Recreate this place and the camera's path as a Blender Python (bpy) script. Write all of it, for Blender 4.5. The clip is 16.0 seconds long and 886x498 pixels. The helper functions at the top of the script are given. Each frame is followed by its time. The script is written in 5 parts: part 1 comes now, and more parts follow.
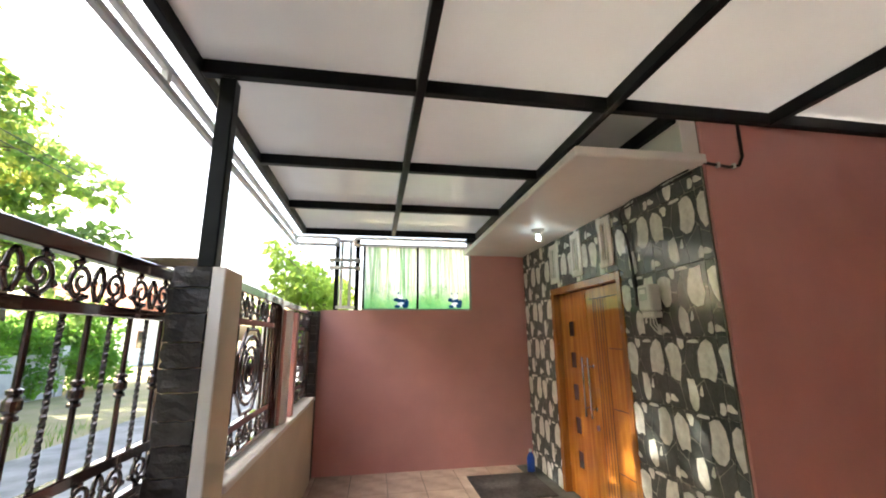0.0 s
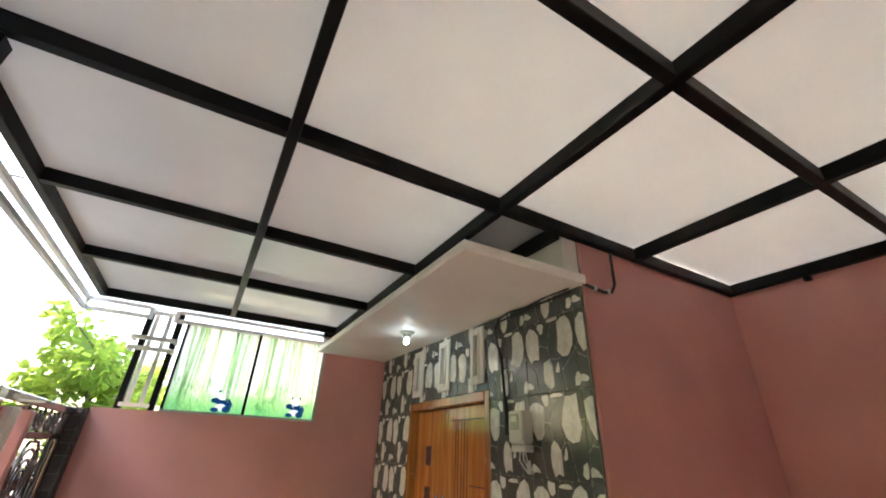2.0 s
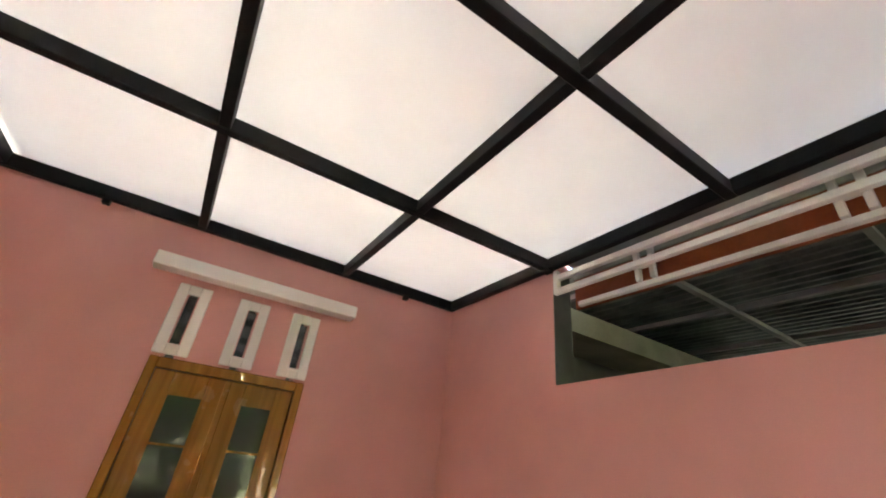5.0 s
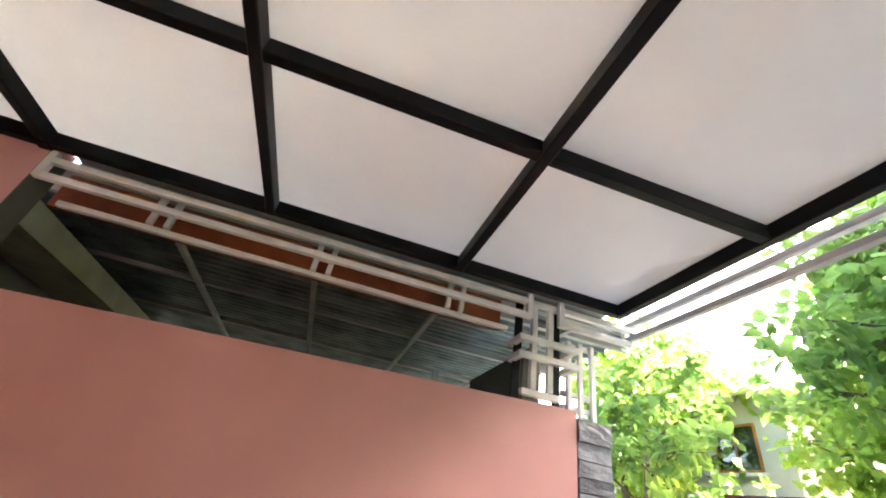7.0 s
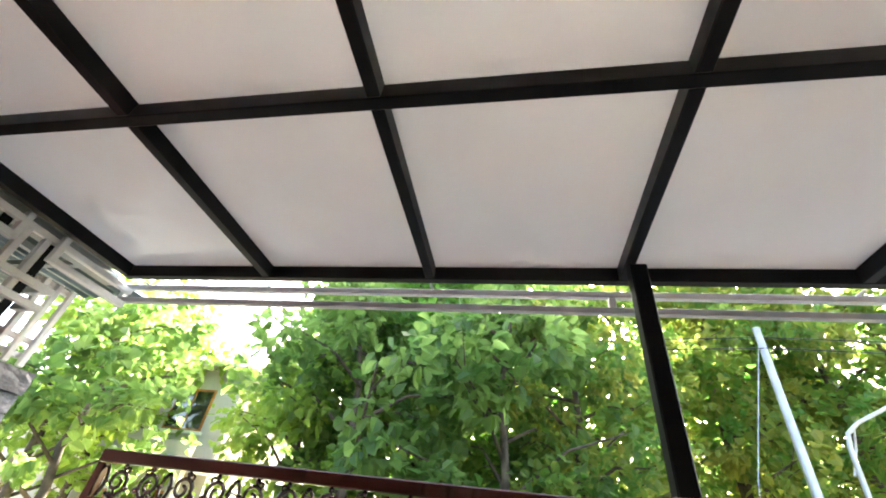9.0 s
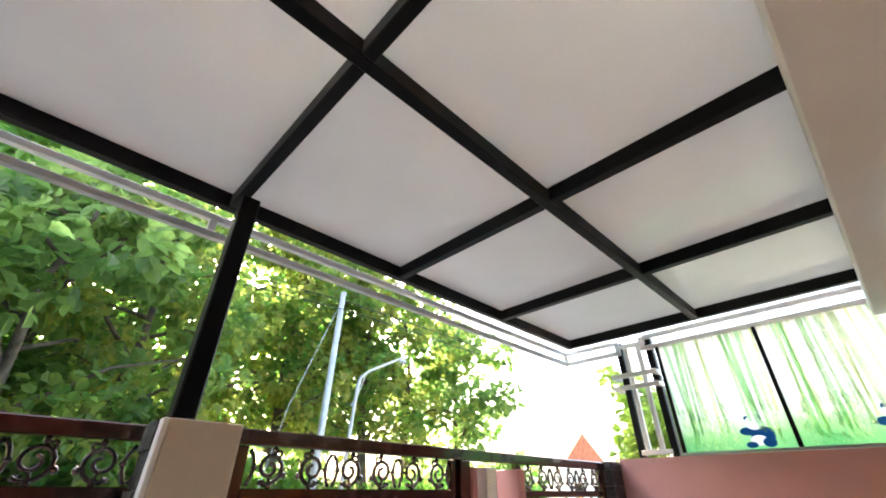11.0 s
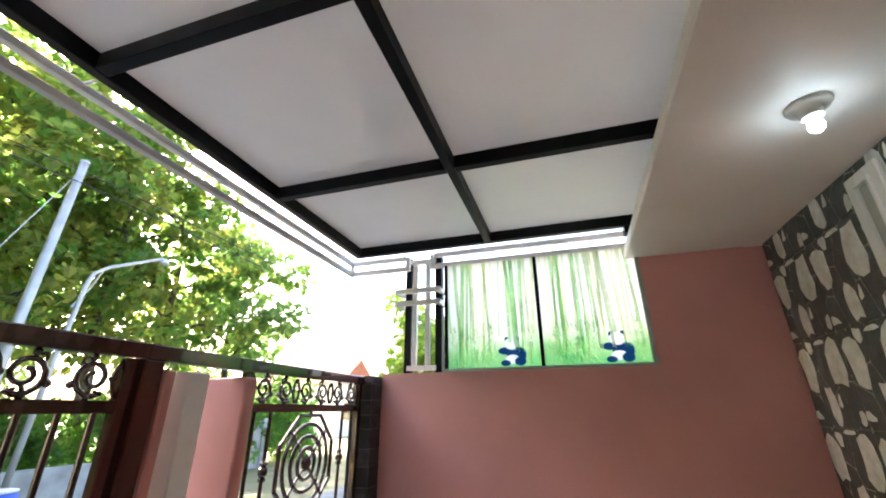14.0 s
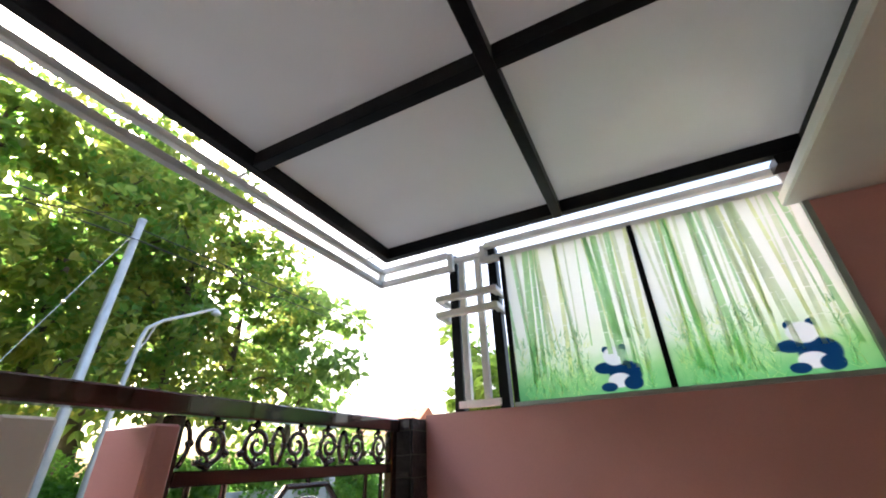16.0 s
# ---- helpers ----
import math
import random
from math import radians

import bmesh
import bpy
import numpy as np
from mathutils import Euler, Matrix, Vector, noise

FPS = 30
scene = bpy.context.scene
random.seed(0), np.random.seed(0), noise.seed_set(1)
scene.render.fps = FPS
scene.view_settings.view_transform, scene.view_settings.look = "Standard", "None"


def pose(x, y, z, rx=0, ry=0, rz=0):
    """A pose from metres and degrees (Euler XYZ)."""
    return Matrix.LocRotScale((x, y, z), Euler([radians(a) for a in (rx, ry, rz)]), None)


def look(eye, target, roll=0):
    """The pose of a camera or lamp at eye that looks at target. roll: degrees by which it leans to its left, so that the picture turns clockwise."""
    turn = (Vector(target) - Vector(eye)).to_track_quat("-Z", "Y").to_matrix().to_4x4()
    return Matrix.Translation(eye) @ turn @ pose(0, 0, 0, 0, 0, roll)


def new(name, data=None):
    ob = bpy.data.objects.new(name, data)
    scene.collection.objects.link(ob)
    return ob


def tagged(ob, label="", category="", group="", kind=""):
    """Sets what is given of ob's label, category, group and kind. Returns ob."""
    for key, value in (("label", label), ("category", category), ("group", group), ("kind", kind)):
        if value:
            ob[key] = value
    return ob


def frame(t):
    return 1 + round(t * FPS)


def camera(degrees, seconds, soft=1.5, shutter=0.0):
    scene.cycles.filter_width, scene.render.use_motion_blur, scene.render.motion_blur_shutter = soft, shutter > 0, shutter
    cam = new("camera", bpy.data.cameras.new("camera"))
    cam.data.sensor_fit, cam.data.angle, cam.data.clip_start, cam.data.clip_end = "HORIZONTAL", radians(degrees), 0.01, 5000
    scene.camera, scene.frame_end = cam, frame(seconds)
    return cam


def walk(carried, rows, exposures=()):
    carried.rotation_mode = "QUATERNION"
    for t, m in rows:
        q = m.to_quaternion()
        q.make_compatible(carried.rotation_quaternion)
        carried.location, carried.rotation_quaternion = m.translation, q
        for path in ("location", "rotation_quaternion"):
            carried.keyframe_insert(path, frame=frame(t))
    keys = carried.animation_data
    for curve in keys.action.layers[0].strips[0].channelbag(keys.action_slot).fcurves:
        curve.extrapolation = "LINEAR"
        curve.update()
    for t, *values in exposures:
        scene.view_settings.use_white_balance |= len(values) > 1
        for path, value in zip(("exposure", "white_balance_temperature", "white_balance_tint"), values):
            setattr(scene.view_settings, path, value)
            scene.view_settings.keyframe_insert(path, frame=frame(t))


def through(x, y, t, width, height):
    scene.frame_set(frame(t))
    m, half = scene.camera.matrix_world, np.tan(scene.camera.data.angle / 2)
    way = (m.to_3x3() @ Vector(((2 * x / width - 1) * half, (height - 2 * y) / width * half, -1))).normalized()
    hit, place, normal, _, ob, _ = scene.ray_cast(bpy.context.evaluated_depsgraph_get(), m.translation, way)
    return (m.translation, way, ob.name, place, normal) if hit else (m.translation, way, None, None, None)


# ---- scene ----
cam = camera(95.7, 16.0, soft=1.9)
PATH = [
    (0, (0.92, -1.98, 1.56), (1.247, -0.054, 1.99), -0.53),
    (0.5, (0.863, -1.88, 1.611), (1.253, -0.034, 2.273), 0.17),
    (1, (0.827, -1.767, 1.619), (1.32, -0.003, 2.423), 0.35),
    (1.5, (0.929, -1.643, 1.616), (1.552, 0.045, 2.489), 1.00),
    (2, (1.085, -1.535, 1.651), (1.934, 0.03, 2.561), 2.46),
    (2.5, (1.168, -1.432, 1.648), (2.403, -0.171, 2.589), 3.14),
    (3, (1.215, -1.323, 1.65), (2.779, -0.539, 2.62), 3.49),
    (3.5, (1.228, -1.269, 1.65), (2.942, -0.941, 2.627), 4.17),
    (6, (1.864, -1.239, 1.647), (2.663, -2.781, 2.639), 9.09),
    (6.5, (1.786, -1.16, 1.672), (1.992, -2.851, 2.72), 9.73),
    (7, (1.702, -1.03, 1.656), (1.345, -2.685, 2.72), 10.62),
    (7.5, (1.812, -0.955, 1.695), (0.902, -2.36, 2.79), 8.86),
    (8, (1.896, -0.861, 1.678), (0.65, -1.953, 2.799), 8.72),
    (8.5, (1.899, -0.75, 1.663), (0.439, -1.466, 2.827), 8.09),
    (9, (1.885, -0.565, 1.663), (0.319, -0.925, 2.854), 7.64),
    (9.5, (1.888, -0.458, 1.656), (0.301, -0.4, 2.873), 5.53),
    (10, (1.896, -0.399, 1.679), (0.369, 0.111, 2.866), 3.22),
    (12.5, (1.872, -0.39, 1.603), (1.12, 1.294, 2.377), -0.75),
    (13, (1.832, -0.198, 1.568), (1.135, 1.539, 2.273), -0.83),
    (13.5, (1.783, 0.088, 1.591), (1.108, 1.81, 2.352), 0.65),
    (14, (1.641, 0.307, 1.646), (1.101, 2.082, 2.391), -0.29),
    (14.5, (1.537, 0.539, 1.69), (1.178, 2.338, 2.488), -1.87),
    (15, (1.493, 0.752, 1.676), (1.072, 2.522, 2.506), -1.45),
    (15.5, (1.503, 1.013, 1.697), (0.818, 2.673, 2.576), -0.58),
    (16, (1.376, 1.209, 1.679), (0.61, 2.802, 2.616), -2.19),
]
# the film's own exposure and white balance on the way
EXPOSURES = [
    (0.0, 3.47, 7000, 9),
    (1.5, 3.57, 7000, 9),
    (2.5, 3.68, 6700, 10),
    (3.0, 3.97, 6600, 10),
    (3.5, 4.10, 6500, 10),
    (6.0, 4.45, 6750, 9),
    (6.6, 4.15, 6750, 9),
    (7.2, 4.00, 6750, 9),
    (8.5, 3.82, 6750, 8),
    (10.0, 3.70, 6700, 8),
    (13.0, 3.45, 6500, 10),
    (14.5, 3.25, 6500, 11),
    (15.5, 3.00, 6500, 11),
    (16.0, 2.75, 6500, 11),
]
walk(cam, [(t, look(eye, target, roll)) for t, eye, target, roll in PATH],
     exposures=EXPOSURES)

# ---- place ----
# ---- world, sun, exposure ----
SUN_EL, SUN_AZ = 29.0, -84.0          # degrees; azimuth from +y towards +x
world = bpy.data.worlds.new("world")
scene.world = world
world.use_nodes = True
wn = world.node_tree
sky = wn.nodes.new("ShaderNodeTexSky")
sky.sky_type, sky.sun_disc = 'NISHITA', False
sky.sun_elevation, sky.sun_rotation = radians(SUN_EL), radians(SUN_AZ)
sky.air_density, sky.dust_density = 1.0, 7.0
wn.links.new(sky.outputs[0], wn.nodes["Background"].inputs[0])
wn.nodes["Background"].inputs[1].default_value = 0.15
sun = new("sun", bpy.data.lights.new("sun", 'SUN'))
sun.data.energy, sun.data.angle, sun.data.color = 4.2, radians(0.6), (1.0, 0.95, 0.88)
sun.matrix_world = look((0, 0, 0), (-math.sin(radians(SUN_AZ)) * math.cos(radians(SUN_EL)),
                                    -math.cos(radians(SUN_AZ)) * math.cos(radians(SUN_EL)), -math.sin(radians(SUN_EL))))


# ---- materials ----
def mat(name, col, rough=0.6, metal=0.0, var=0.08, scale=6.0, fine=120.0, bump=0.05, second=None, rand=0.0, spec=0.5, coat=0.0, depth=0.004):
    """Painted or raw surface: base colour varied at two scales, fine relief, roughness that varies."""
    m = bpy.data.materials.new(name)
    m.use_nodes = True
    nt = m.node_tree
    b = nt.nodes["Principled BSDF"]
    b.inputs["Roughness"].default_value, b.inputs["Metallic"].default_value = rough, metal
    b.inputs["Specular IOR Level"].default_value, b.inputs["Coat Weight"].default_value = spec, coat
    tc = nt.nodes.new("ShaderNodeTexCoord")
    n1, n2 = nt.nodes.new("ShaderNodeTexNoise"), nt.nodes.new("ShaderNodeTexNoise")
    n1.inputs["Scale"].default_value, n1.inputs["Detail"].default_value = scale, 6
    n2.inputs["Scale"].default_value, n2.inputs["Detail"].default_value = fine, 3
    for n in (n1, n2):
        nt.links.new(tc.outputs["Object"], n.inputs["Vector"])
    mix = nt.nodes.new("ShaderNodeMix")
    mix.data_type = 'RGBA'
    s = second or [c * (1 - 2.2 * var) for c in col]
    mix.inputs[6].default_value = (*[min(1, c * (1 + var)) for c in col], 1)
    mix.inputs[7].default_value = (*s, 1)
    ramp = nt.nodes.new("ShaderNodeMapRange")
    ramp.inputs[1].default_value, ramp.inputs[2].default_value = 0.35, 0.7
    nt.links.new(n1.outputs[0], ramp.inputs[0])
    nt.links.new(ramp.outputs[0], mix.inputs[0])
    hsv = nt.nodes.new("ShaderNodeHueSaturation")
    val = nt.nodes.new("ShaderNodeMapRange")
    val.inputs[3].default_value, val.inputs[4].default_value = 1 - var, 1 + var
    nt.links.new(n2.outputs[0], val.inputs[0])
    nt.links.new(mix.outputs[2], hsv.inputs["Color"])
    if rand:
        oi = nt.nodes.new("ShaderNodeObjectInfo")
        rr = nt.nodes.new("ShaderNodeMapRange")
        rr.inputs[3].default_value, rr.inputs[4].default_value = 1 - rand, 1 + rand
        mul = nt.nodes.new("ShaderNodeMath")
        mul.operation = 'MULTIPLY'
        nt.links.new(oi.outputs["Random"], rr.inputs[0])
        nt.links.new(rr.outputs[0], mul.inputs[0])
        nt.links.new(val.outputs[0], mul.inputs[1])
        nt.links.new(mul.outputs[0], hsv.inputs["Value"])
    else:
        nt.links.new(val.outputs[0], hsv.inputs["Value"])
    nt.links.new(hsv.outputs[0], b.inputs["Base Color"])
    rg = nt.nodes.new("ShaderNodeMapRange")
    rg.inputs[3].default_value, rg.inputs[4].default_value = max(0.02, rough - 0.08), min(1, rough + 0.08)
    nt.links.new(n1.outputs[0], rg.inputs[0])
    nt.links.new(rg.outputs[0], b.inputs["Roughness"])
    if bump:
        bp = nt.nodes.new("ShaderNodeBump")
        bp.inputs["Strength"].default_value, bp.inputs["Distance"].default_value = bump, depth
        nt.links.new(n2.outputs[0], bp.inputs["Height"])
        nt.links.new(bp.outputs[0], b.inputs["Normal"])
    return m


def wood_mat(name, dark, light, axis='Z', rough=0.25, grain=9.0):
    m = mat(name, light, rough, coat=0.5)
    nt = m.node_tree
    b = nt.nodes["Principled BSDF"]
    tc = nt.nodes["Texture Coordinate"]
    mp = nt.nodes.new("ShaderNodeMapping")
    mp.inputs["Scale"].default_value = {'Z': (grain, grain, 0.7), 'Y': (grain, 0.7, grain), 'X': (0.7, grain, grain)}[axis]
    n = nt.nodes.new("ShaderNodeTexNoise")
    n.inputs["Scale"].default_value, n.inputs["Detail"].default_value, n.inputs["Distortion"].default_value = 2.2, 8, 0.6
    r = nt.nodes.new("ShaderNodeValToRGB")
    r.color_ramp.elements[0].position, r.color_ramp.elements[1].position = 0.32, 0.68
    r.color_ramp.elements[0].color, r.color_ramp.elements[1].color = (*dark, 1), (*light, 1)
    nt.links.new(tc.outputs["Object"], mp.inputs[0])
    nt.links.new(mp.outputs[0], n.inputs["Vector"])
    nt.links.new(n.outputs[0], r.inputs[0])
    nt.links.new(r.outputs[0], b.inputs["Base Color"])
    b.inputs["Coat Weight"].default_value, b.inputs["Coat Roughness"].default_value = 1.0, 0.03
    return m


def leaf_mat(name, a, c, through=0.62):
    """Leaves: colour by clump, some light passes through."""
    m = bpy.data.materials.new(name)
    m.use_nodes = True
    nt = m.node_tree
    b, out = nt.nodes["Principled BSDF"], nt.nodes["Material Output"]
    g = nt.nodes.new("ShaderNodeNewGeometry")
    mix = nt.nodes.new("ShaderNodeMix")
    mix.data_type = 'RGBA'
    mix.inputs[6].default_value, mix.inputs[7].default_value = (*a, 1), (*c, 1)
    tc, n1 = nt.nodes.new("ShaderNodeTexCoord"), nt.nodes.new("ShaderNodeTexNoise")
    n1.inputs["Scale"].default_value, n1.inputs["Detail"].default_value = 1.1, 2
    nt.links.new(tc.outputs["Object"], n1.inputs["Vector"])
    clump, fac = nt.nodes.new("ShaderNodeMapRange"), nt.nodes.new("ShaderNodeMath")
    clump.inputs[1].default_value, clump.inputs[2].default_value, clump.inputs[3].default_value, clump.inputs[4].default_value = 0.38, 0.66, -0.15, 0.7
    fac.operation, fac.inputs[1].default_value, fac.use_clamp = 'MULTIPLY_ADD', 0.4, True
    nt.links.new(n1.outputs[0], clump.inputs[0])
    nt.links.new(g.outputs["Random Per Island"], fac.inputs[0])
    nt.links.new(clump.outputs[0], fac.inputs[2])
    nt.links.new(fac.outputs[0], mix.inputs[0])
    nt.links.new(mix.outputs[2], b.inputs["Base Color"])
    b.inputs["Roughness"].default_value = 0.45
    tr = nt.nodes.new("ShaderNodeBsdfTranslucent")
    hs = nt.nodes.new("ShaderNodeHueSaturation")
    hs.inputs["Hue"].default_value, hs.inputs["Value"].default_value = 0.495, 2.25
    nt.links.new(mix.outputs[2], hs.inputs["Color"])
    nt.links.new(hs.outputs[0], tr.inputs["Color"])
    ms = nt.nodes.new("ShaderNodeMixShader")
    ms.inputs[0].default_value = through
    nt.links.new(b.outputs[0], ms.inputs[1])
    nt.links.new(tr.outputs[0], ms.inputs[2])
    nt.links.new(ms.outputs[0], out.inputs["Surface"])
    return m


def panel_mat(name, through):
    """Milky plastic roof sheet: glossy underside, daylight glows through it."""
    m = mat(name, (0.80, 0.79, 0.77), 0.12, var=0.02, scale=2.5, fine=4, bump=0.25, spec=0.5, depth=0.02)
    nt = m.node_tree
    b, out = nt.nodes["Principled BSDF"], nt.nodes["Material Output"]
    tr = nt.nodes.new("ShaderNodeBsdfTranslucent")
    tr.inputs["Color"].default_value = (0.80, 0.80, 0.79, 1)
    ms = nt.nodes.new("ShaderNodeMixShader")
    ms.inputs[0].default_value = through
    nt.links.new(b.outputs[0], ms.inputs[1])
    nt.links.new(tr.outputs[0], ms.inputs[2])
    nt.links.new(ms.outputs[0], out.inputs["Surface"])
    return m


def glass_mat(name, col=(0.9, 0.95, 0.93), rough=0.02):
    m = bpy.data.materials.new(name)
    m.use_nodes = True
    b = m.node_tree.nodes["Principled BSDF"]
    b.inputs["Base Color"].default_value = (*col, 1)
    b.inputs["Roughness"].default_value = rough
    b.inputs["Transmission Weight"].default_value = 1.0
    return m


def film_mat(name, col, through=0.75):
    """Printed translucent window film: daylight glows through the ink."""
    m = bpy.data.materials.new(name)
    m.use_nodes = True
    nt = m.node_tree
    b, out = nt.nodes["Principled BSDF"], nt.nodes["Material Output"]
    tc, n = nt.nodes.new("ShaderNodeTexCoord"), nt.nodes.new("ShaderNodeTexNoise")
    n.inputs["Scale"].default_value, n.inputs["Detail"].default_value = 9, 6
    nt.links.new(tc.outputs["Object"], n.inputs["Vector"])
    mix = nt.nodes.new("ShaderNodeMix")
    mix.data_type = 'RGBA'
    mix.inputs[6].default_value = (*[c * 0.75 for c in col], 1)
    mix.inputs[7].default_value = (*[min(1, c * 1.2) for c in col], 1)
    nt.links.new(n.outputs[0], mix.inputs[0])
    nt.links.new(mix.outputs[2], b.inputs["Base Color"])
    b.inputs["Roughness"].default_value = 0.25
    tr = nt.nodes.new("ShaderNodeBsdfTranslucent")
    nt.links.new(mix.outputs[2], tr.inputs["Color"])
    ms = nt.nodes.new("ShaderNodeMixShader")
    ms.inputs[0].default_value = through
    nt.links.new(b.outputs[0], ms.inputs[1])
    nt.links.new(tr.outputs[0], ms.inputs[2])
    nt.links.new(ms.outputs[0], out.inputs["Surface"])
    return m


PINK = mat("pink_wall_paint", (0.62, 0.305, 0.28), 0.5, var=0.05, scale=1.6, fine=160, bump=0.08)
PINK2 = mat("pink_post_paint", (0.58, 0.27, 0.25), 0.5, var=0.05, scale=3, fine=160, bump=0.08)
WHITE = mat("white_wall_paint", (0.80, 0.79, 0.76), 0.55, var=0.03, scale=2, fine=150, bump=0.06)
CREAM = mat("cream_wall_paint", (0.62, 0.54, 0.42), 0.6, var=0.05, scale=2, fine=150, bump=0.1)
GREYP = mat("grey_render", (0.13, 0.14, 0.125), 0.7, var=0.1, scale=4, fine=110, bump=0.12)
BLACK = mat("black_steel_paint", (0.008, 0.0085, 0.0095), 0.42, var=0.15, scale=7, fine=90, bump=0.04, spec=0.12)
BROWN = mat("dark_brown_steel_paint", (0.075, 0.028, 0.022), 0.16, metal=0.35, var=0.15, scale=6, fine=120, bump=0.03, coat=1.0, spec=0.8)
IRON = mat("polished_wrought_iron", (0.17, 0.15, 0.148), 0.2, metal=0.9, var=0.15, scale=12, fine=140, bump=0.04)
TRELLIS = mat("white_steel_paint", (0.78, 0.78, 0.77), 0.4, var=0.06, scale=8, fine=120, bump=0.05)
DSTONE = mat("dark_cladding_stone", (0.042, 0.039, 0.038), 0.55, var=0.3, scale=9, fine=55, bump=0.6, rand=0.35, second=(0.02, 0.018, 0.018), depth=0.012)
GSTONE = mat("grey_cladding_stone", (0.19, 0.19, 0.2), 0.6, var=0.25, scale=9, fine=55, bump=0.6, rand=0.4, second=(0.09, 0.09, 0.1), depth=0.012)
TILED = mat("dark_stone_tile_glaze", (0.055, 0.064, 0.062), 0.13, var=0.3, scale=14, fine=70, bump=0.08, rand=0.12, second=(0.10, 0.112, 0.108))
TILEL = mat("pale_stone_tile_glaze", (0.74, 0.76, 0.72), 0.14, var=0.1, scale=18, fine=80, bump=0.08, rand=0.06, second=(0.58, 0.60, 0.56))
TILEM = mat("mid_grey_stone_tile_glaze", (0.34, 0.36, 0.32), 0.14, var=0.2, scale=18, fine=80, bump=0.08, rand=0.1)
GROUT = mat("grey_grout", (0.10, 0.105, 0.095), 0.8, var=0.1, scale=8, fine=120)
FLOOR = mat("terracotta_floor_tile", (0.55, 0.44, 0.36), 0.25, var=0.12, scale=5, fine=60, bump=0.04, rand=0.07)
DOORW = wood_mat("orange_varnished_teak", (0.45, 0.14, 0.02), (0.72, 0.29, 0.045), rough=0.14)
DOORW2 = wood_mat("golden_varnished_teak", (0.22, 0.095, 0.014), (0.36, 0.17, 0.03))
FRAMEW = wood_mat("brown_varnished_frame", (0.28, 0.10, 0.02), (0.46, 0.19, 0.04))
STEEL = mat("brushed_steel", (0.55, 0.55, 0.54), 0.22, metal=1.0, var=0.05, scale=20, fine=200)
DARKG = mat("dark_tinted_glass", (0.02, 0.024, 0.022), 0.09, var=0.05, bump=0, spec=1.0, coat=1.0)
DOORG = mat("reflecting_door_glass", (0.16, 0.18, 0.17), 0.04, metal=0.7, var=0.05, bump=0)
PLASTIC = mat("grey_white_plastic", (0.62, 0.63, 0.60), 0.35, var=0.04, scale=10, fine=150, bump=0.03)
CABLE = mat("black_cable", (0.015, 0.015, 0.016), 0.5, var=0.1)
PANEL = panel_mat("milky_ceiling_sheet", 0.26)
DIFFUSER = panel_mat("milky_diffuser_sheet", 0.8)
ZINC = mat("weathered_zinc_sheet", (0.22, 0.275, 0.26), 0.33, metal=0.55, var=0.25, scale=3, fine=40, bump=0.1)
RUST = mat("red_oxide_board", (0.30, 0.085, 0.03), 0.6, var=0.2, scale=5, fine=60)
ROAD = mat("concrete_road", (0.22, 0.22, 0.22), 0.85, var=0.2, scale=2, fine=140, bump=0.4, depth=0.01)
SOIL = mat("dry_verge_soil", (0.25, 0.20, 0.12), 0.95, var=0.25, scale=1.2, fine=40, bump=0.6, second=(0.20, 0.20, 0.08), depth=0.03)
BARK = mat("grey_brown_bark", (0.10, 0.075, 0.05), 0.9, var=0.3, scale=5, fine=40, bump=0.8, depth=0.02)
LEAF = leaf_mat("broad_green_leaf", (0.055, 0.115, 0.026), (0.16, 0.24, 0.065), 0.62)
LEAFY = leaf_mat("yellowing_leaf", (0.06, 0.145, 0.025), (0.21, 0.215, 0.045))
LEAFD = leaf_mat("deep_green_leaf", (0.045, 0.125, 0.02), (0.10, 0.21, 0.03))
LEAFB = leaf_mat("sunlit_pale_leaf", (0.11, 0.19, 0.03), (0.21, 0.28, 0.055), 0.7)
POLE = mat("galvanised_pole", (0.45, 0.46, 0.47), 0.45, metal=0.4, var=0.08, scale=3, fine=60)
ROOFT = mat("orange_clay_tile", (0.34, 0.11, 0.055), 0.75, var=0.15, scale=3, fine=40)
BLOCK = mat("grey_block_wall", (0.36, 0.36, 0.35), 0.85, var=0.15, scale=2, fine=50, bump=0.3)


# ---- mesh helpers ----
def box(bm, x0, x1, y0, y1, z0, z1, bevel=0.0):
    """A box from corner to corner; with bevel its edges are chamfered."""
    r = bmesh.ops.create_cube(bm, size=1.0)
    bmesh.ops.transform(bm, verts=r["verts"], matrix=Matrix.Translation(((x0 + x1) / 2, (y0 + y1) / 2, (z0 + z1) / 2))
                        @ Matrix.Diagonal((x1 - x0, y1 - y0, z1 - z0, 1)))
    if bevel:
        edges = list({e for v in r["verts"] for e in v.link_edges})
        bmesh.ops.bevel(bm, geom=edges, offset=bevel, segments=1, affect='EDGES')


def boxes(*rows, bevel=0.0):
    bm = bmesh.new()
    for r in rows:
        box(bm, *r, bevel=bevel)
    return bm


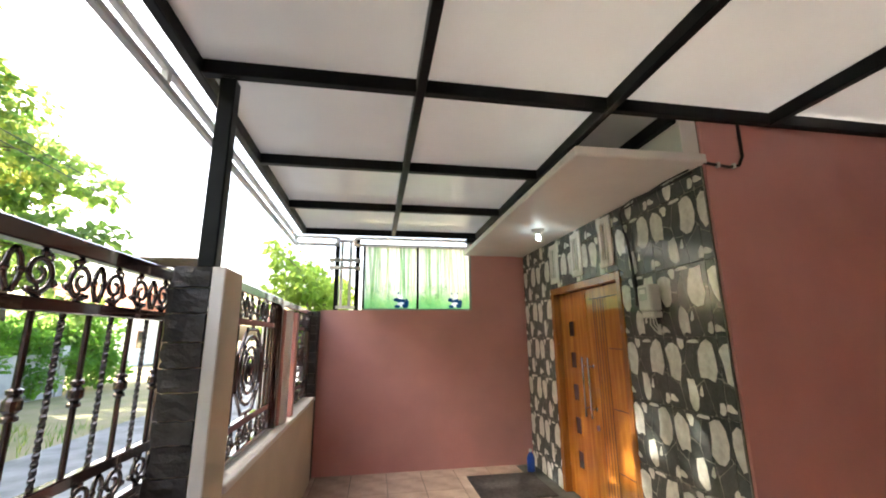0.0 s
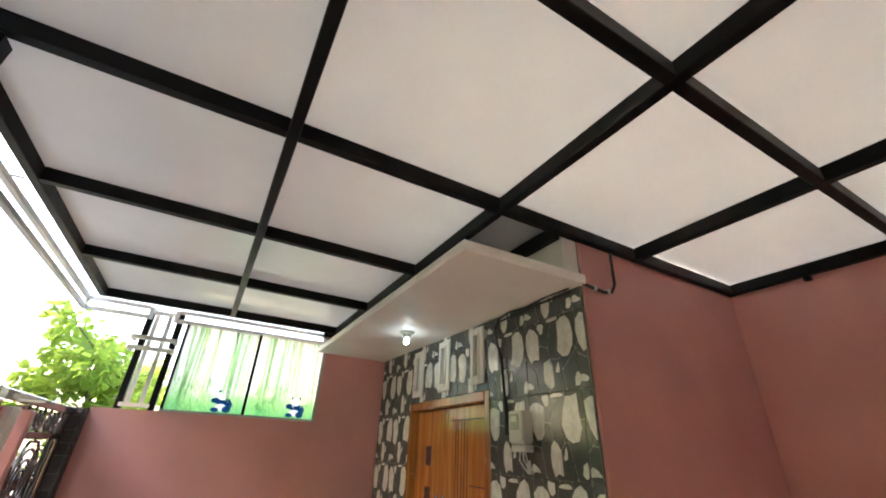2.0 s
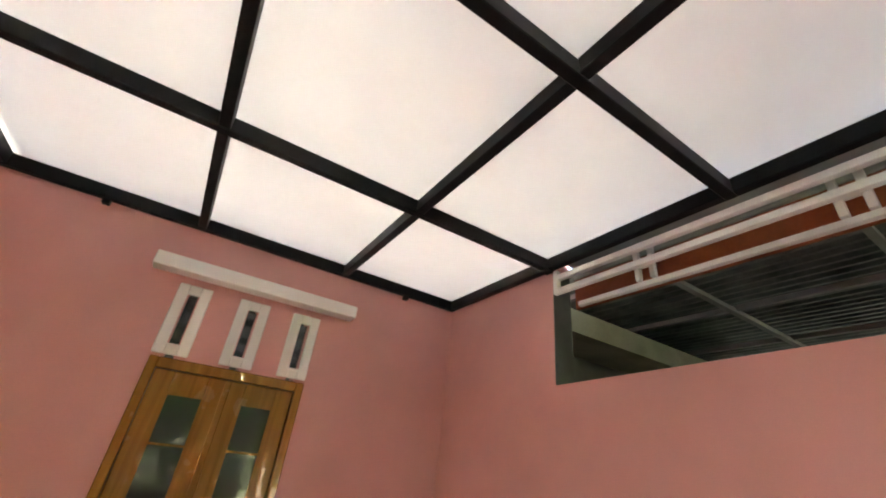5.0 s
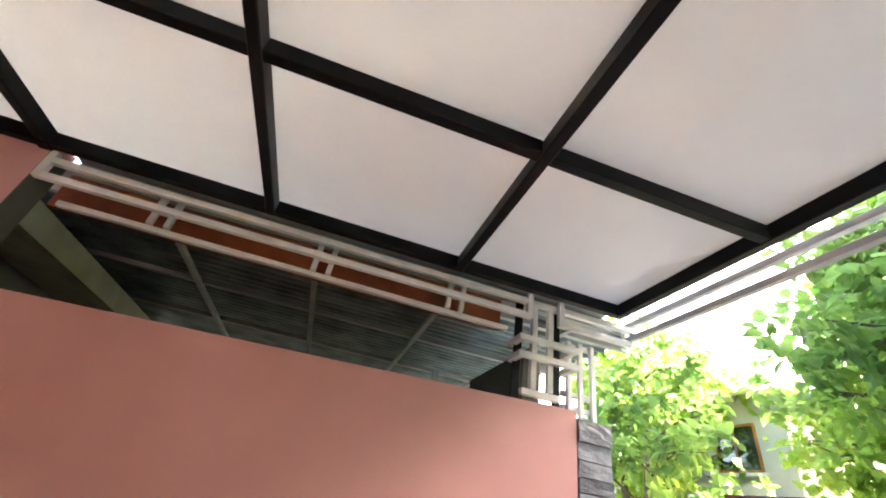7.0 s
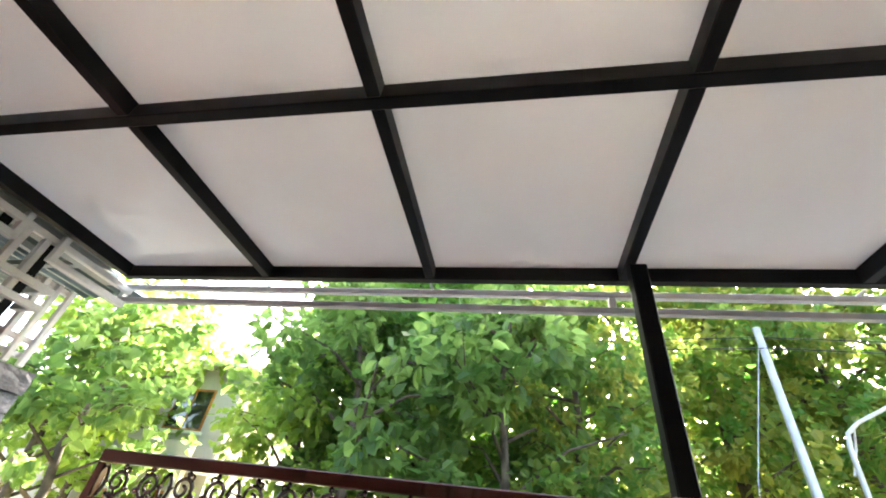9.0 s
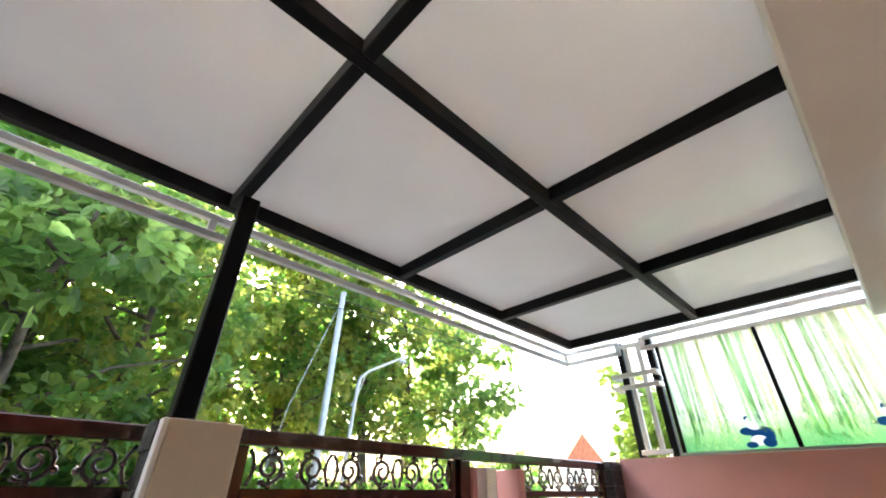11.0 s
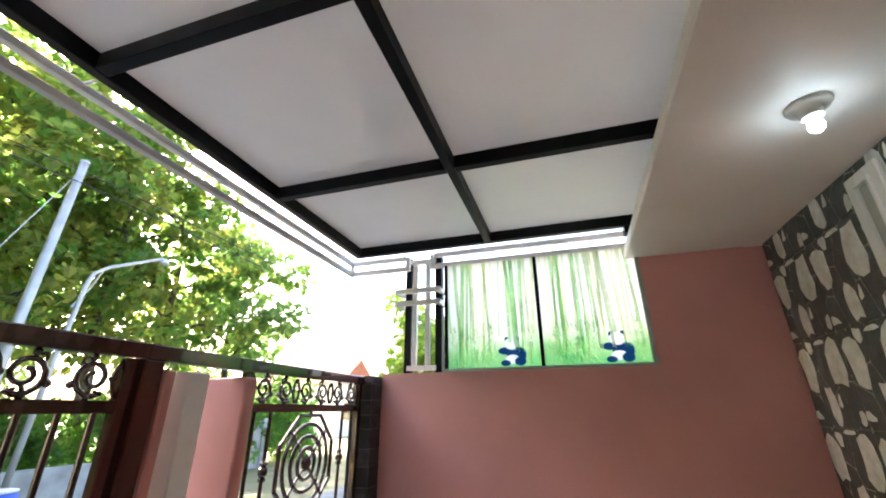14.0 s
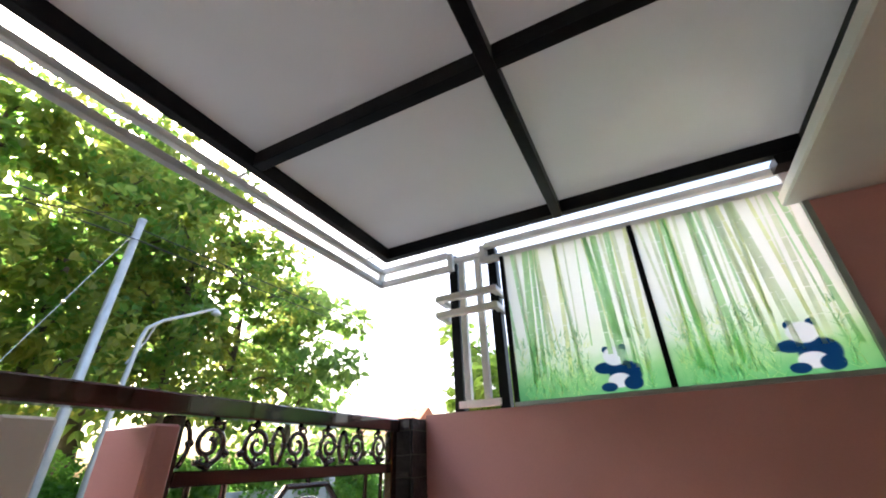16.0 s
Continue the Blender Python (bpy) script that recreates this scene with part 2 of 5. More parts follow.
def tube(bm, pts, r=0.01, n=8, r1=None, closed=False):
    """A round bar along the points, tapering from r to r1."""
    pts = [Vector(p) for p in pts]
    r1 = r if r1 is None else r1
    rings, m = [], len(pts)
    up = None
    for i, p in enumerate(pts):
        if closed:
            d = pts[(i + 1) % m] - pts[i - 1]
        else:
            d = pts[min(i + 1, m - 1)] - pts[max(i - 1, 0)]
        d.normalize()
        if up is None or abs(up.dot(d)) > 0.95:
            up = Vector((0, 0, 1)) if abs(d.z) < 0.9 else Vector((1, 0, 0))
        s = d.cross(up).normalized()
        u = s.cross(d)
        up = u
        k = r + (r1 - r) * i / max(1, m - 1)
        rings.append([bm.verts.new(p + k * (math.cos(2 * math.pi * j / n) * s + math.sin(2 * math.pi * j / n) * u)) for j in range(n)])
    for i in range(m if closed else m - 1):
        a, b = rings[i], rings[(i + 1) % m]
        for j in range(n):
            bm.faces.new((a[j], a[(j + 1) % n], b[(j + 1) % n], b[j]))
    if not closed:
        bm.faces.new(rings[0][::-1])
        bm.faces.new(rings[-1])


def lathe(bm, centre, rows, n=20, axis='Z'):
    """A turned shape: rows of (radius, height) about an axis through centre."""
    rings = []
    for r, h in rows:
        ring = []
        for j in range(n):
            a = 2 * math.pi * j / n
            v = {'Z': (r * math.cos(a), r * math.sin(a), h), 'X': (h, r * math.cos(a), r * math.sin(a)), 'Y': (r * math.sin(a), h, r * math.cos(a))}[axis]
            ring.append(bm.verts.new(Vector(centre) + Vector(v)))
        rings.append(ring)
    for a, b in zip(rings, rings[1:]):
        for j in range(n):
            bm.faces.new((a[j], a[(j + 1) % n], b[(j + 1) % n], b[j]))
    bm.faces.new(rings[0][::-1])
    bm.faces.new(rings[-1])


def obj(name, bm, material, smooth=False):
    me = bpy.data.meshes.new(name)
    bmesh.ops.recalc_face_normals(bm, faces=bm.faces)
    bm.to_mesh(me)
    bm.free()
    for m in (material if isinstance(material, (list, tuple)) else [material]):
        me.materials.append(m)
    if smooth:
        for p in me.polygons:
            p.use_smooth = True
    return new(name, me)


def part(name, bm, material, parent, label="", smooth=False):
    ob = obj(name, bm, material, smooth)
    ob.parent = parent
    ob.matrix_parent_inverse = parent.matrix_world.inverted() if parent.parent is None else Matrix()
    if label:
        ob["label"] = label
    return ob


def share(name, me, parent, x, y, z, rx=0, ry=0, rz=0, s=None):
    ob = new(name, me)
    ob.parent = parent
    ob.matrix_basis = pose(x, y, z, rx, ry, rz)
    if s:
        ob.scale = s
    return ob


def thing(name, label, category, group="", kind=""):
    return tagged(new(name), label, category, group, kind)


def wall(name, bm, material, label, category="wall"):
    return tagged(obj(name, bm, material), label, category, kind="structure")


# ---- plan ----
XS = (0.007, 1.135, 2.268, 3.393, 4.553)                    # canopy beams that run along the house
YS = (-3.077, -2.062, -1.043, -0.018, 1.056, 2.120, 3.190)   # canopy beams that run across
ZB, BH, BW = 2.862, 0.083, 0.05                      # underside of the beams, their height and width
FAR, NEAR, BACK, TILEX, SIDE = 3.26, -3.10, 4.57, 2.88, 0.02
ZSLAB = 2.60

# ---- structure ----
floor = wall("floor", boxes((-0.1, 4.8, -3.4, 3.6, -0.2, -0.006)), GROUT, "grouted terrace floor under a metal canopy", "floor")
wall("wall_far", boxes((0.25, 2.19, FAR, FAR + 0.15, -0.1, 1.905), (2.19, 3.2, FAR, FAR + 0.15, -0.1, 2.9)), PINK,
     "dusky pink painted boundary wall with a wide opening above")
wall("wall_tiled", boxes((TILEX + 0.012, TILEX + 0.2, SIDE + 0.006, 0.97, -0.1, 2.9), (TILEX + 0.012, TILEX + 0.2, 2.36, FAR - 0.003, -0.1, 2.9),
                         (TILEX + 0.012, TILEX + 0.2, 0.97, 2.36, 2.085, 2.9)), GROUT, "house front wall faced with stone-pattern tiles")
wall("wall_side", boxes((TILEX, 4.9, SIDE - 0.02, SIDE, -0.1, 2.96), bevel=0.0), PINK, "dusky pink painted side wall of the carport recess")
wall("wall_side_core", boxes((TILEX + 0.21, 4.9, SIDE + 0.003, SIDE + 0.2, -0.1, 2.96)), GREYP, "masonry core behind the pink side wall")
DY0, DY1, DZ = -1.972, -1.066, 2.034                    # back door opening
VENTS = ((-1.252, -1.06), (-1.617, -1.422), (-1.968, -1.775))
rows = [(BACK, BACK + 0.15, -3.3, DY0, -0.1, 3.0), (BACK, BACK + 0.15, DY1, SIDE - 0.023, -0.1, 3.0), (BACK, BACK + 0.15, DY0, DY1, 2.49, 3.0)]
ys = [DY0] + [v for a in reversed(VENTS) for v in (a[0] + 0.07, a[1] - 0.07)] + [DY1]
rows += [(BACK, BACK + 0.15, ys[i], ys[i + 1], DZ, 2.49) for i in range(0, 8, 2)]
wall("wall_back", boxes(*rows), PINK, "dusky pink house wall with a double door and three slot vents")
bm = boxes((0.33, 3.37, NEAR - 0.16, NEAR, -0.1, 2.215), (3.37, BACK, NEAR - 0.16, NEAR, -0.1, 3.0))
for v in bm.verts:                                    # the coping falls towards the house
    if 2.1 < v.co.z < 2.3 and v.co.x > 3:
        v.co.z = 2.125
wall("wall_near", bm, PINK,
     "dusky pink boundary wall open above towards the neighbour")

# ---- canopy ----
canopy = thing("canopy", "flat canopy of black steel beams and milky roof sheets", "canopy", kind="")
for x in XS:
    y1 = YS[-1] if x < 2.5 else YS[3]
    part("beam", boxes((x - BW / 2, x + BW / 2, YS[0] - BW / 2, y1 + BW / 2, ZB, ZB + BH), bevel=0.004), BLACK, canopy)
for i, y in enumerate(YS):
    x1 = XS[4] if i < 4 else XS[2]
    for xa, xb in zip(XS, XS[1:]):
        if xb <= x1 + 0.01:
            part("cross_beam", boxes((xa + BW / 2, xb - BW / 2, y - BW / 2, y + BW / 2, ZB + 0.002, ZB + BH - 0.002), bevel=0.003), BLACK, canopy)
for i, (ya, yb) in enumerate(zip(YS, YS[1:])):
    for j, (xa, xb) in enumerate(zip(XS, XS[1:])):
        if i < 3 or j < 2:
            part("roof_sheet", boxes((xa + 0.003, xb - 0.003, ya + 0.003, yb - 0.003, ZB + BH + 0.002, ZB + BH + 0.008)), PANEL, canopy)
# unseen upper sheet and edge, added to blur sun and tree shadows below
part("roof_cover", boxes((XS[0] - 0.03, XS[4] + 0.03, YS[0] - 0.03, YS[3], ZB + BH + 0.26, ZB + BH + 0.266), (XS[0] - 0.03, TILEX, YS[3] + 0.002, YS[6] + 0.03, ZB + BH + 0.26, ZB + BH + 0.266)), DIFFUSER, canopy, "added upper sheet that softens the sun on the roof sheets")
part("cover_edge", boxes((XS[0] - 0.03, XS[0] - 0.02, YS[0] - 0.03, YS[6] + 0.03, ZB + BH + 0.009, ZB + BH + 0.259)), DIFFUSER, canopy)
part("wall_plate", boxes((XS[4] + BW / 2 + 0.001, BACK - 0.001, NEAR + 0.001, SIDE - 0.021, ZB + 0.002, ZB + BH)), BLACK, canopy)
part("wall_plate", boxes((3.37, XS[4], NEAR + 0.001, YS[0] - BW / 2 - 0.001, ZB + 0.002, ZB + BH)), BLACK, canopy)
HOUSE = pose(2.865, 0, 0, 0, 0, -1.2) @ Matrix.Translation((-2.88, 0, 0))   # the house front stands a little askew to the canopy
bm = boxes((2.045, TILEX + 0.011, -0.03, FAR - 0.002, ZSLAB, ZSLAB + 0.06), bevel=0.008)
for v in bm.verts:                                    # it rises a little away from the corner
    v.co.z += 0.022 * v.co.y - 0.026
bmesh.ops.transform(bm, matrix=HOUSE, verts=bm.verts)
slab = tagged(obj("concrete_ledge", bm, WHITE),
              "white painted concrete ledge over the front door", "ledge", kind="structure")


# ---- roof over the ledge, cap of the tiled wall ----
part("ledge_beam", boxes((2.70, 2.755, 0.03, FAR - 0.1, ZB, ZB + BH), bevel=0.004), BLACK, canopy)
for ya, yb in zip(YS[3:], YS[4:]):
    part("roof_sheet", boxes((XS[2] + 0.003, TILEX, max(ya, SIDE) + 0.003, yb - 0.003, ZB + BH + 0.002, ZB + BH + 0.008)), PANEL, canopy)
part("roof_sheet", boxes((XS[2] + 0.003, TILEX, YS[-1] + 0.003, FAR + 0.1, ZB + BH + 0.002, ZB + BH + 0.008)), PANEL, canopy)
# unseen blocker, added so the sheets over the ledge stay dark
wall("eave_slab", boxes((XS[2] + 0.035, TILEX + 0.1, SIDE + 0.01, FAR, ZB + BH + 0.012, ZB + BH + 0.07)), GREYP, "added opaque slab that keeps daylight off the sheets over the ledge", "slab")
for y in (-0.52, -2.61):
    part("bracket", boxes((BACK - 0.045, BACK - 0.002, y - 0.02, y + 0.02, ZB - 0.035, ZB - 0.001), bevel=0.003), BLACK, canopy)
part("bracket", boxes((3.36, 3.42, NEAR + 0.002, NEAR + 0.06, ZB - 0.012, ZB - 0.001)), BLACK, canopy)
part("bracket", boxes((2.12, 2.26, FAR - 0.09, FAR - 0.002, ZB - 0.05, ZB - 0.001)), BLACK, canopy)
cap = wall("wall_cap", boxes((TILEX - 0.10, TILEX + 0.011, SIDE + 0.003, FAR - 0.003, ZSLAB + 0.04, ZB + BH)), WHITE, "pale render above the ledge")
cap.matrix_world = HOUSE
post = tagged(obj("canopy_post", boxes((0.115, 0.193, -0.026, 0.052, 1.882, ZB - 0.001), bevel=0.006), BLACK), "black square steel post on the gate pillar", "post")
wall("wall_house_core", boxes((TILEX + 0.212, 4.9, SIDE + 0.203, 3.5, -0.1, 3.1)), GREYP, "closed masonry of the house behind the walls")
wall("wall_house_rear", boxes((BACK + 0.42, BACK + 0.5, -3.4, SIDE, -0.1, 3.1), (BACK + 0.153, BACK + 0.42, -3.4, -3.302, -0.1, 3.1),
                              (BACK + 0.153, BACK + 0.42, -3.302, SIDE, 3.0, 3.1)), GREYP, "closed masonry behind the back door")

# ---- wall tiles with stone pattern ----
TS = 0.45


def clip(poly, a, b, c):
    """The part of a polygon where a*x + b*y <= c."""
    out = []
    for p, q in zip(poly, poly[1:] + poly[:1]):
        dp, dq = a * p[0] + b * p[1] - c, a * q[0] + b * q[1] - c
        if dp <= 0:
            out.append(p)
        if (dp < 0 < dq) or (dq < 0 < dp):
            k = dp / (dp - dq)
            out.append((p[0] + k * (q[0] - p[0]), p[1] + k * (q[1] - p[1])))
    return out


def stone_cells(seed, cols=4, lines=2):
    """Upright irregular stones that fill the unit square."""
    rnd = random.Random(seed)
    pts = [((i + 0.5 + rnd.uniform(-0.24, 0.24)) / cols, (j + 0.5 * (i % 2) + 0.25 + rnd.uniform(-0.17, 0.17)) / lines) for i in range(cols) for j in range(lines)]
    pts += [(0.5 * k + rnd.uniform(0.0, 0.5), rnd.uniform(0.35, 0.65)) for k in range(2)]
    asp = 2.1
    cells = []
    for i, p in enumerate(pts):
        poly = [(0.0, 0.0), (1.0, 0.0), (1.0, 1.0), (0.0, 1.0)]
        for j, q in enumerate(pts):
            if i != j and poly:
                dx, dy = (q[0] - p[0]) * asp * asp, q[1] - p[1]
                mx, my = (p[0] + q[0]) / 2, (p[1] + q[1]) / 2
                poly = clip(poly, dx, dy, dx * mx + dy * my)
        if len(poly) > 2:
            cells.append(poly)
    return cells


def area(poly):
    return abs(sum(a[0] * b[1] - b[0] * a[1] for a, b in zip(poly, poly[1:] + poly[:1]))) / 2


def stone_poly(bm, poly, gap, lift, slot, rounding):
    """A stone with rounded corners, raised a little from the tile."""
    cx, cy = sum(p[0] for p in poly) / len(poly), sum(p[1] for p in poly) / len(poly)
    pts = []
    for p, q in zip(poly, poly[1:] + poly[:1]):
        pts.append((p[0] + rounding * (q[0] - p[0]), p[1] + rounding * (q[1] - p[1])))
        pts.append((q[0] + rounding * (p[0] - q[0]), q[1] + rounding * (p[1] - q[1])))
    top, low = [], []
    for u, v in pts:
        d = math.hypot(u - cx, v - cy) + 1e-6
        k = max(0.2, 1 - gap / d)
        u, v = cx + (u - cx) * k, cy + (v - cy) * k
        low.append(bm.verts.new((0.0, -u, v)))
        top.append(bm.verts.new((-lift, -(cx + (u - cx) * 0.985), cy + (v - cy) * 0.985)))
    f = bm.faces.new(top)
    f.material_index = slot
    for i in range(len(pts)):
        g = bm.faces.new((low[i], low[(i + 1) % len(pts)], top[(i + 1) % len(pts)], top[i]))
        g.material_index = slot


def tile_mesh(seed):
    bm = bmesh.new()
    box(bm, 0, 0.01 / TS, -0.995, -0.005, 0.005, 0.995)
    for f in bm.faces:
        f.material_index = 2
    for c in stone_cells(seed):
        stone_poly(bm, c, 0.0065, 0.003, 0, 0.07)
    rnd = random.Random(seed * 7)
    for cx, cy, rx, ry, lean, taper in ((0.155, 0.66, 0.125, 0.24, -0.16, -0.14), (0.79, 0.69, 0.132, 0.255, 0.06, 0.10), (0.47, 0.22, 0.082, 0.185, -0.12, 0.05), (0.33, 0.90, 0.05, 0.075, -0.3, -0.35),
                                        (0.955, 0.10, 0.04, 0.075, 0.2, 0.1), (0.64, 0.30, 0.022, 0.07, 0.3, 0.6), (0.075, 0.12, 0.06, 0.045, -0.7, 0.5), (0.57, 0.955, 0.09, 0.026, 0.9, 0.3)):
        cx, cy, rx, ry = cx + rnd.uniform(-0.02, 0.02), cy + rnd.uniform(-0.02, 0.02), rx * rnd.uniform(1.0, 1.2), ry * rnd.uniform(0.95, 1.1)
        ph = rnd.uniform(0, 6.28)
        pts = []
        for k in range(10):                            # pale rounded stones, wider at the foot
            a = 2 * math.pi * k / 10 + ph
            q = (abs(math.cos(a)) ** 4.5 + abs(math.sin(a)) ** 4.5) ** (-1 / 4.5) * (1 + 0.07 * math.sin(3 * a + ph) + 0.07 * math.sin(5 * a + 2 * ph))
            v = q * math.sin(a)
            pts.append((cx + rx * q * math.cos(a) * (1 - taper * v) + lean * ry * v * 0.5, min(0.985, max(0.015, cy + ry * v))))
        top = [bm.verts.new((-0.008, -min(0.985, max(0.015, u)), v)) for u, v in pts]
        low = [bm.verts.new((-0.001, -(cx + (u - cx) * 1.04), cy + (v - cy) * 1.03)) for u, v in pts]
        bm.faces.new(top).material_index = 1
        for k in range(10):
            bm.faces.new((low[k], low[(k + 1) % 10], top[(k + 1) % 10], top[k])).material_index = 1
    me = bpy.data.meshes.new("tile")
    bmesh.ops.recalc_face_normals(bm, faces=bm.faces)
    for v in bm.verts:
        v.co *= TS
    bm.to_mesh(me)
    bm.free()
    for m in (TILED, TILEL, TILEM):
        me.materials.append(m)
    return me


def cut_tile(me, y0, y1, z0, z1, at):
    """A tile trimmed to a rectangle of the wall."""
    bm = bmesh.new()
    bm.from_mesh(me)
    bmesh.ops.transform(bm, matrix=Matrix.Translation(at), verts=bm.verts)
    for co, no in (((0, y0, 0), (0, -1, 0)), ((0, y1, 0), (0, 1, 0)), ((0, 0, z0), (0, 0, -1)), ((0, 0, z1), (0, 0, 1))):
        bmesh.ops.bisect_plane(bm, geom=bm.verts[:] + bm.edges[:] + bm.faces[:], plane_co=co, plane_no=no, clear_outer=True)
    ok = len(bm.faces) > 0
    out = bpy.data.meshes.new("tile")
    bm.to_mesh(out)
    bm.free()
    for m in me.materials:
        out.materials.append(m)
    return out if ok else None


TILES = [tile_mesh(k) for k in (11, 12, 14)]
tiled = bpy.data.objects["wall_tiled"]
tiled.matrix_world = HOUSE
DW0, DW1, DWZ = 0.97, 2.36, 2.085                     # front door opening in the tiles
VENTF = ((1.03, 1.22), (1.57, 1.77), (2.10, 2.31))
for i in range(9):
    for j in range(7):
        y1 = 0.094 + TS * i
        z0 = -0.25 + TS * j
        ya, yb, za, zb = max(y1 - TS, SIDE), min(y1, FAR - 0.004), max(z0, 0.0), min(z0 + TS, ZSLAB + 0.055)
        if yb - ya < 0.02 or zb - za < 0.02:
            continue
        pieces = [(ya, yb, za, zb)]
        if ya < DW1 and yb > DW0 and za < DWZ:
            pieces = [(ya, min(yb, DW0), za, zb), (max(ya, DW1), yb, za, zb), (max(ya, DW0), min(yb, DW1), max(za, DWZ), zb)]
        for p in pieces:
            if p[1] - p[0] < 0.015 or p[3] - p[2] < 0.015:
                continue
            whole = abs(p[1] - p[0] - TS) < 1e-3 and abs(p[3] - p[2] - TS) < 1e-3
            if whole:
                share("tile", TILES[(j + i // 3) % 3], tiled, TILEX, y1, z0)
            else:
                me = cut_tile(TILES[(j + i // 3) % 3], p[0], p[1], p[2], p[3], (TILEX, y1, z0))
                if me:
                    share("tile", me, tiled, 0, 0, 0)

# ---- floor tiles ----
bm = boxes((0.003, 0.397, 0.003, 0.397, -0.006, 0.0))
ft = bpy.data.meshes.new("tile")
bm.to_mesh(ft)
bm.free()
ft.materials.append(FLOOR)
for i in range(12):
    for j in range(17):
        x, y = -0.1 + 0.4 * i, -3.4 + 0.4 * j
        if x < 2.6 or y < 0:
            share("tile", ft, floor, x, y, 0)


# ---- front door ----
PALEV = mat("pale_vent_pane", (0.42, 0.43, 0.38), 0.3, var=0.08, scale=12)
def vent(name, axis_x, y0, y1, z0, z1, proud, deep, glass):
    """White plastered slot vent: a moulded frame round a dark slot."""
    t = thing(name, "white moulded slot vent above a door", "vent", "slot vents")
    w = 0.062
    part("frame", boxes((axis_x - proud, axis_x - 0.001, y0, y0 + w, z0, z1), (axis_x - proud, axis_x - 0.001, y1 - w, y1, z0, z1),
                        (axis_x - proud, axis_x - 0.001, y0 + w, y1 - w, z0, z0 + w), (axis_x - proud, axis_x - 0.001, y0 + w, y1 - w, z1 - w, z1), bevel=0.006), WHITE, t)
    k = 0.012
    part("bead", boxes((axis_x - proud - 0.012, axis_x - proud, y0 + w - k, y0 + w, z0 + w - k, z1 - w + k), (axis_x - proud - 0.012, axis_x - proud, y1 - w, y1 - w + k, z0 + w - k, z1 - w + k),
                       (axis_x - proud - 0.012, axis_x - proud, y0 + w, y1 - w, z0 + w - k, z0 + w), (axis_x - proud - 0.012, axis_x - proud, y0 + w, y1 - w, z1 - w, z1 - w + k)), WHITE, t)
    part("pane", boxes((axis_x + deep, axis_x + deep + 0.006, y0 + w + 0.001, y1 - w - 0.001, z0 + w + 0.001, z1 - w - 0.001)), glass, t, "glass in the slot")
    return t


for y0, y1 in VENTF:
    t = vent("slot_vent", TILEX, y0, y1, 2.135, 2.575, 0.022, -0.012, PALEV)
for y0, y1 in VENTS:
    vent("slot_vent", BACK, y0, y1, 2.05, 2.483, 0.025, 0.03, DARKG)

fd = thing("front_door", "orange varnished double door with steel pull handles, closed", "door")
FX = TILEX + 0.06
part("frame", boxes((TILEX - 0.012, TILEX + 0.15, DW0 + 0.001, DW0 + 0.065, 0, DWZ), (TILEX - 0.012, TILEX + 0.15, DW1 - 0.065, DW1 - 0.001, 0, DWZ),
                    (TILEX - 0.012, TILEX + 0.15, DW0 + 0.065, DW1 - 0.065, DWZ - 0.075, DWZ - 0.001), bevel=0.005), FRAMEW, fd, "brown varnished frame")
SPLIT = 1.70
for y0, y1 in ((DW0 + 0.067, SPLIT - 0.002), (SPLIT + 0.002, DW1 - 0.067)):
    leaf = part("leaf", boxes((FX, FX + 0.04, y0, y1, 0.01, DWZ - 0.078), bevel=0.004), DOORW, fd)
    if y0 < SPLIT - 0.1:
        for k in range(5):
            y = SPLIT - 0.14 - 0.045 * k
            part("groove", boxes((FX - 0.0015, FX + 0.002, y - 0.004, y + 0.004, 0.12, DWZ - 0.19)), BLACK, leaf)
        for z in (0.45, 0.95, 1.45):
            part("groove", boxes((FX - 0.0015, FX + 0.002, y0 + 0.02, SPLIT - 0.345, z - 0.003, z + 0.003)), BLACK, leaf)
        part("groove", boxes((FX - 0.0015, FX + 0.002, y0 + 0.02, SPLIT - 0.06, DWZ - 0.185, DWZ - 0.178)), BLACK, leaf)
    else:
        for k in range(5):
            z = 0.30 + 0.315 * k
            yc = (y0 + y1) / 2 + 0.03
            part("pane", boxes((FX - 0.003, FX + 0.002, yc - 0.055, yc + 0.055, z, z + 0.15)), DARKG, leaf, "small dark glass pane")
            part("pane_bead", boxes((FX - 0.008, FX, yc - 0.068, yc - 0.055, z - 0.013, z + 0.163), (FX - 0.008, FX, yc + 0.055, yc + 0.068, z - 0.013, z + 0.163),
                                    (FX - 0.008, FX, yc - 0.055, yc + 0.055, z - 0.013, z), (FX - 0.008, FX, yc - 0.055, yc + 0.055, z + 0.15, z + 0.163)), DOORW, leaf)
for y in (SPLIT - 0.055, SPLIT + 0.055):
    bm = bmesh.new()
    tube(bm, [(FX - 0.055, y, 0.82), (FX - 0.055, y, 1.36)], 0.011, 10)
    for z in (0.9, 1.28):
        tube(bm, [(FX - 0.055, y, z), (FX + 0.001, y, z)], 0.008, 8)
        lathe(bm, (FX, y, z), [(0.018, -0.006), (0.018, 0.001)], 12, 'X')
    part("handle", bm, STEEL, fd, "long brushed steel pull handle", True)
bm = bmesh.new()
lathe(bm, (FX, SPLIT - 0.06, 0.74), [(0.024, -0.01), (0.026, -0.006), (0.026, 0.001)], 14, 'X')
part("lock", bm, STEEL, fd)

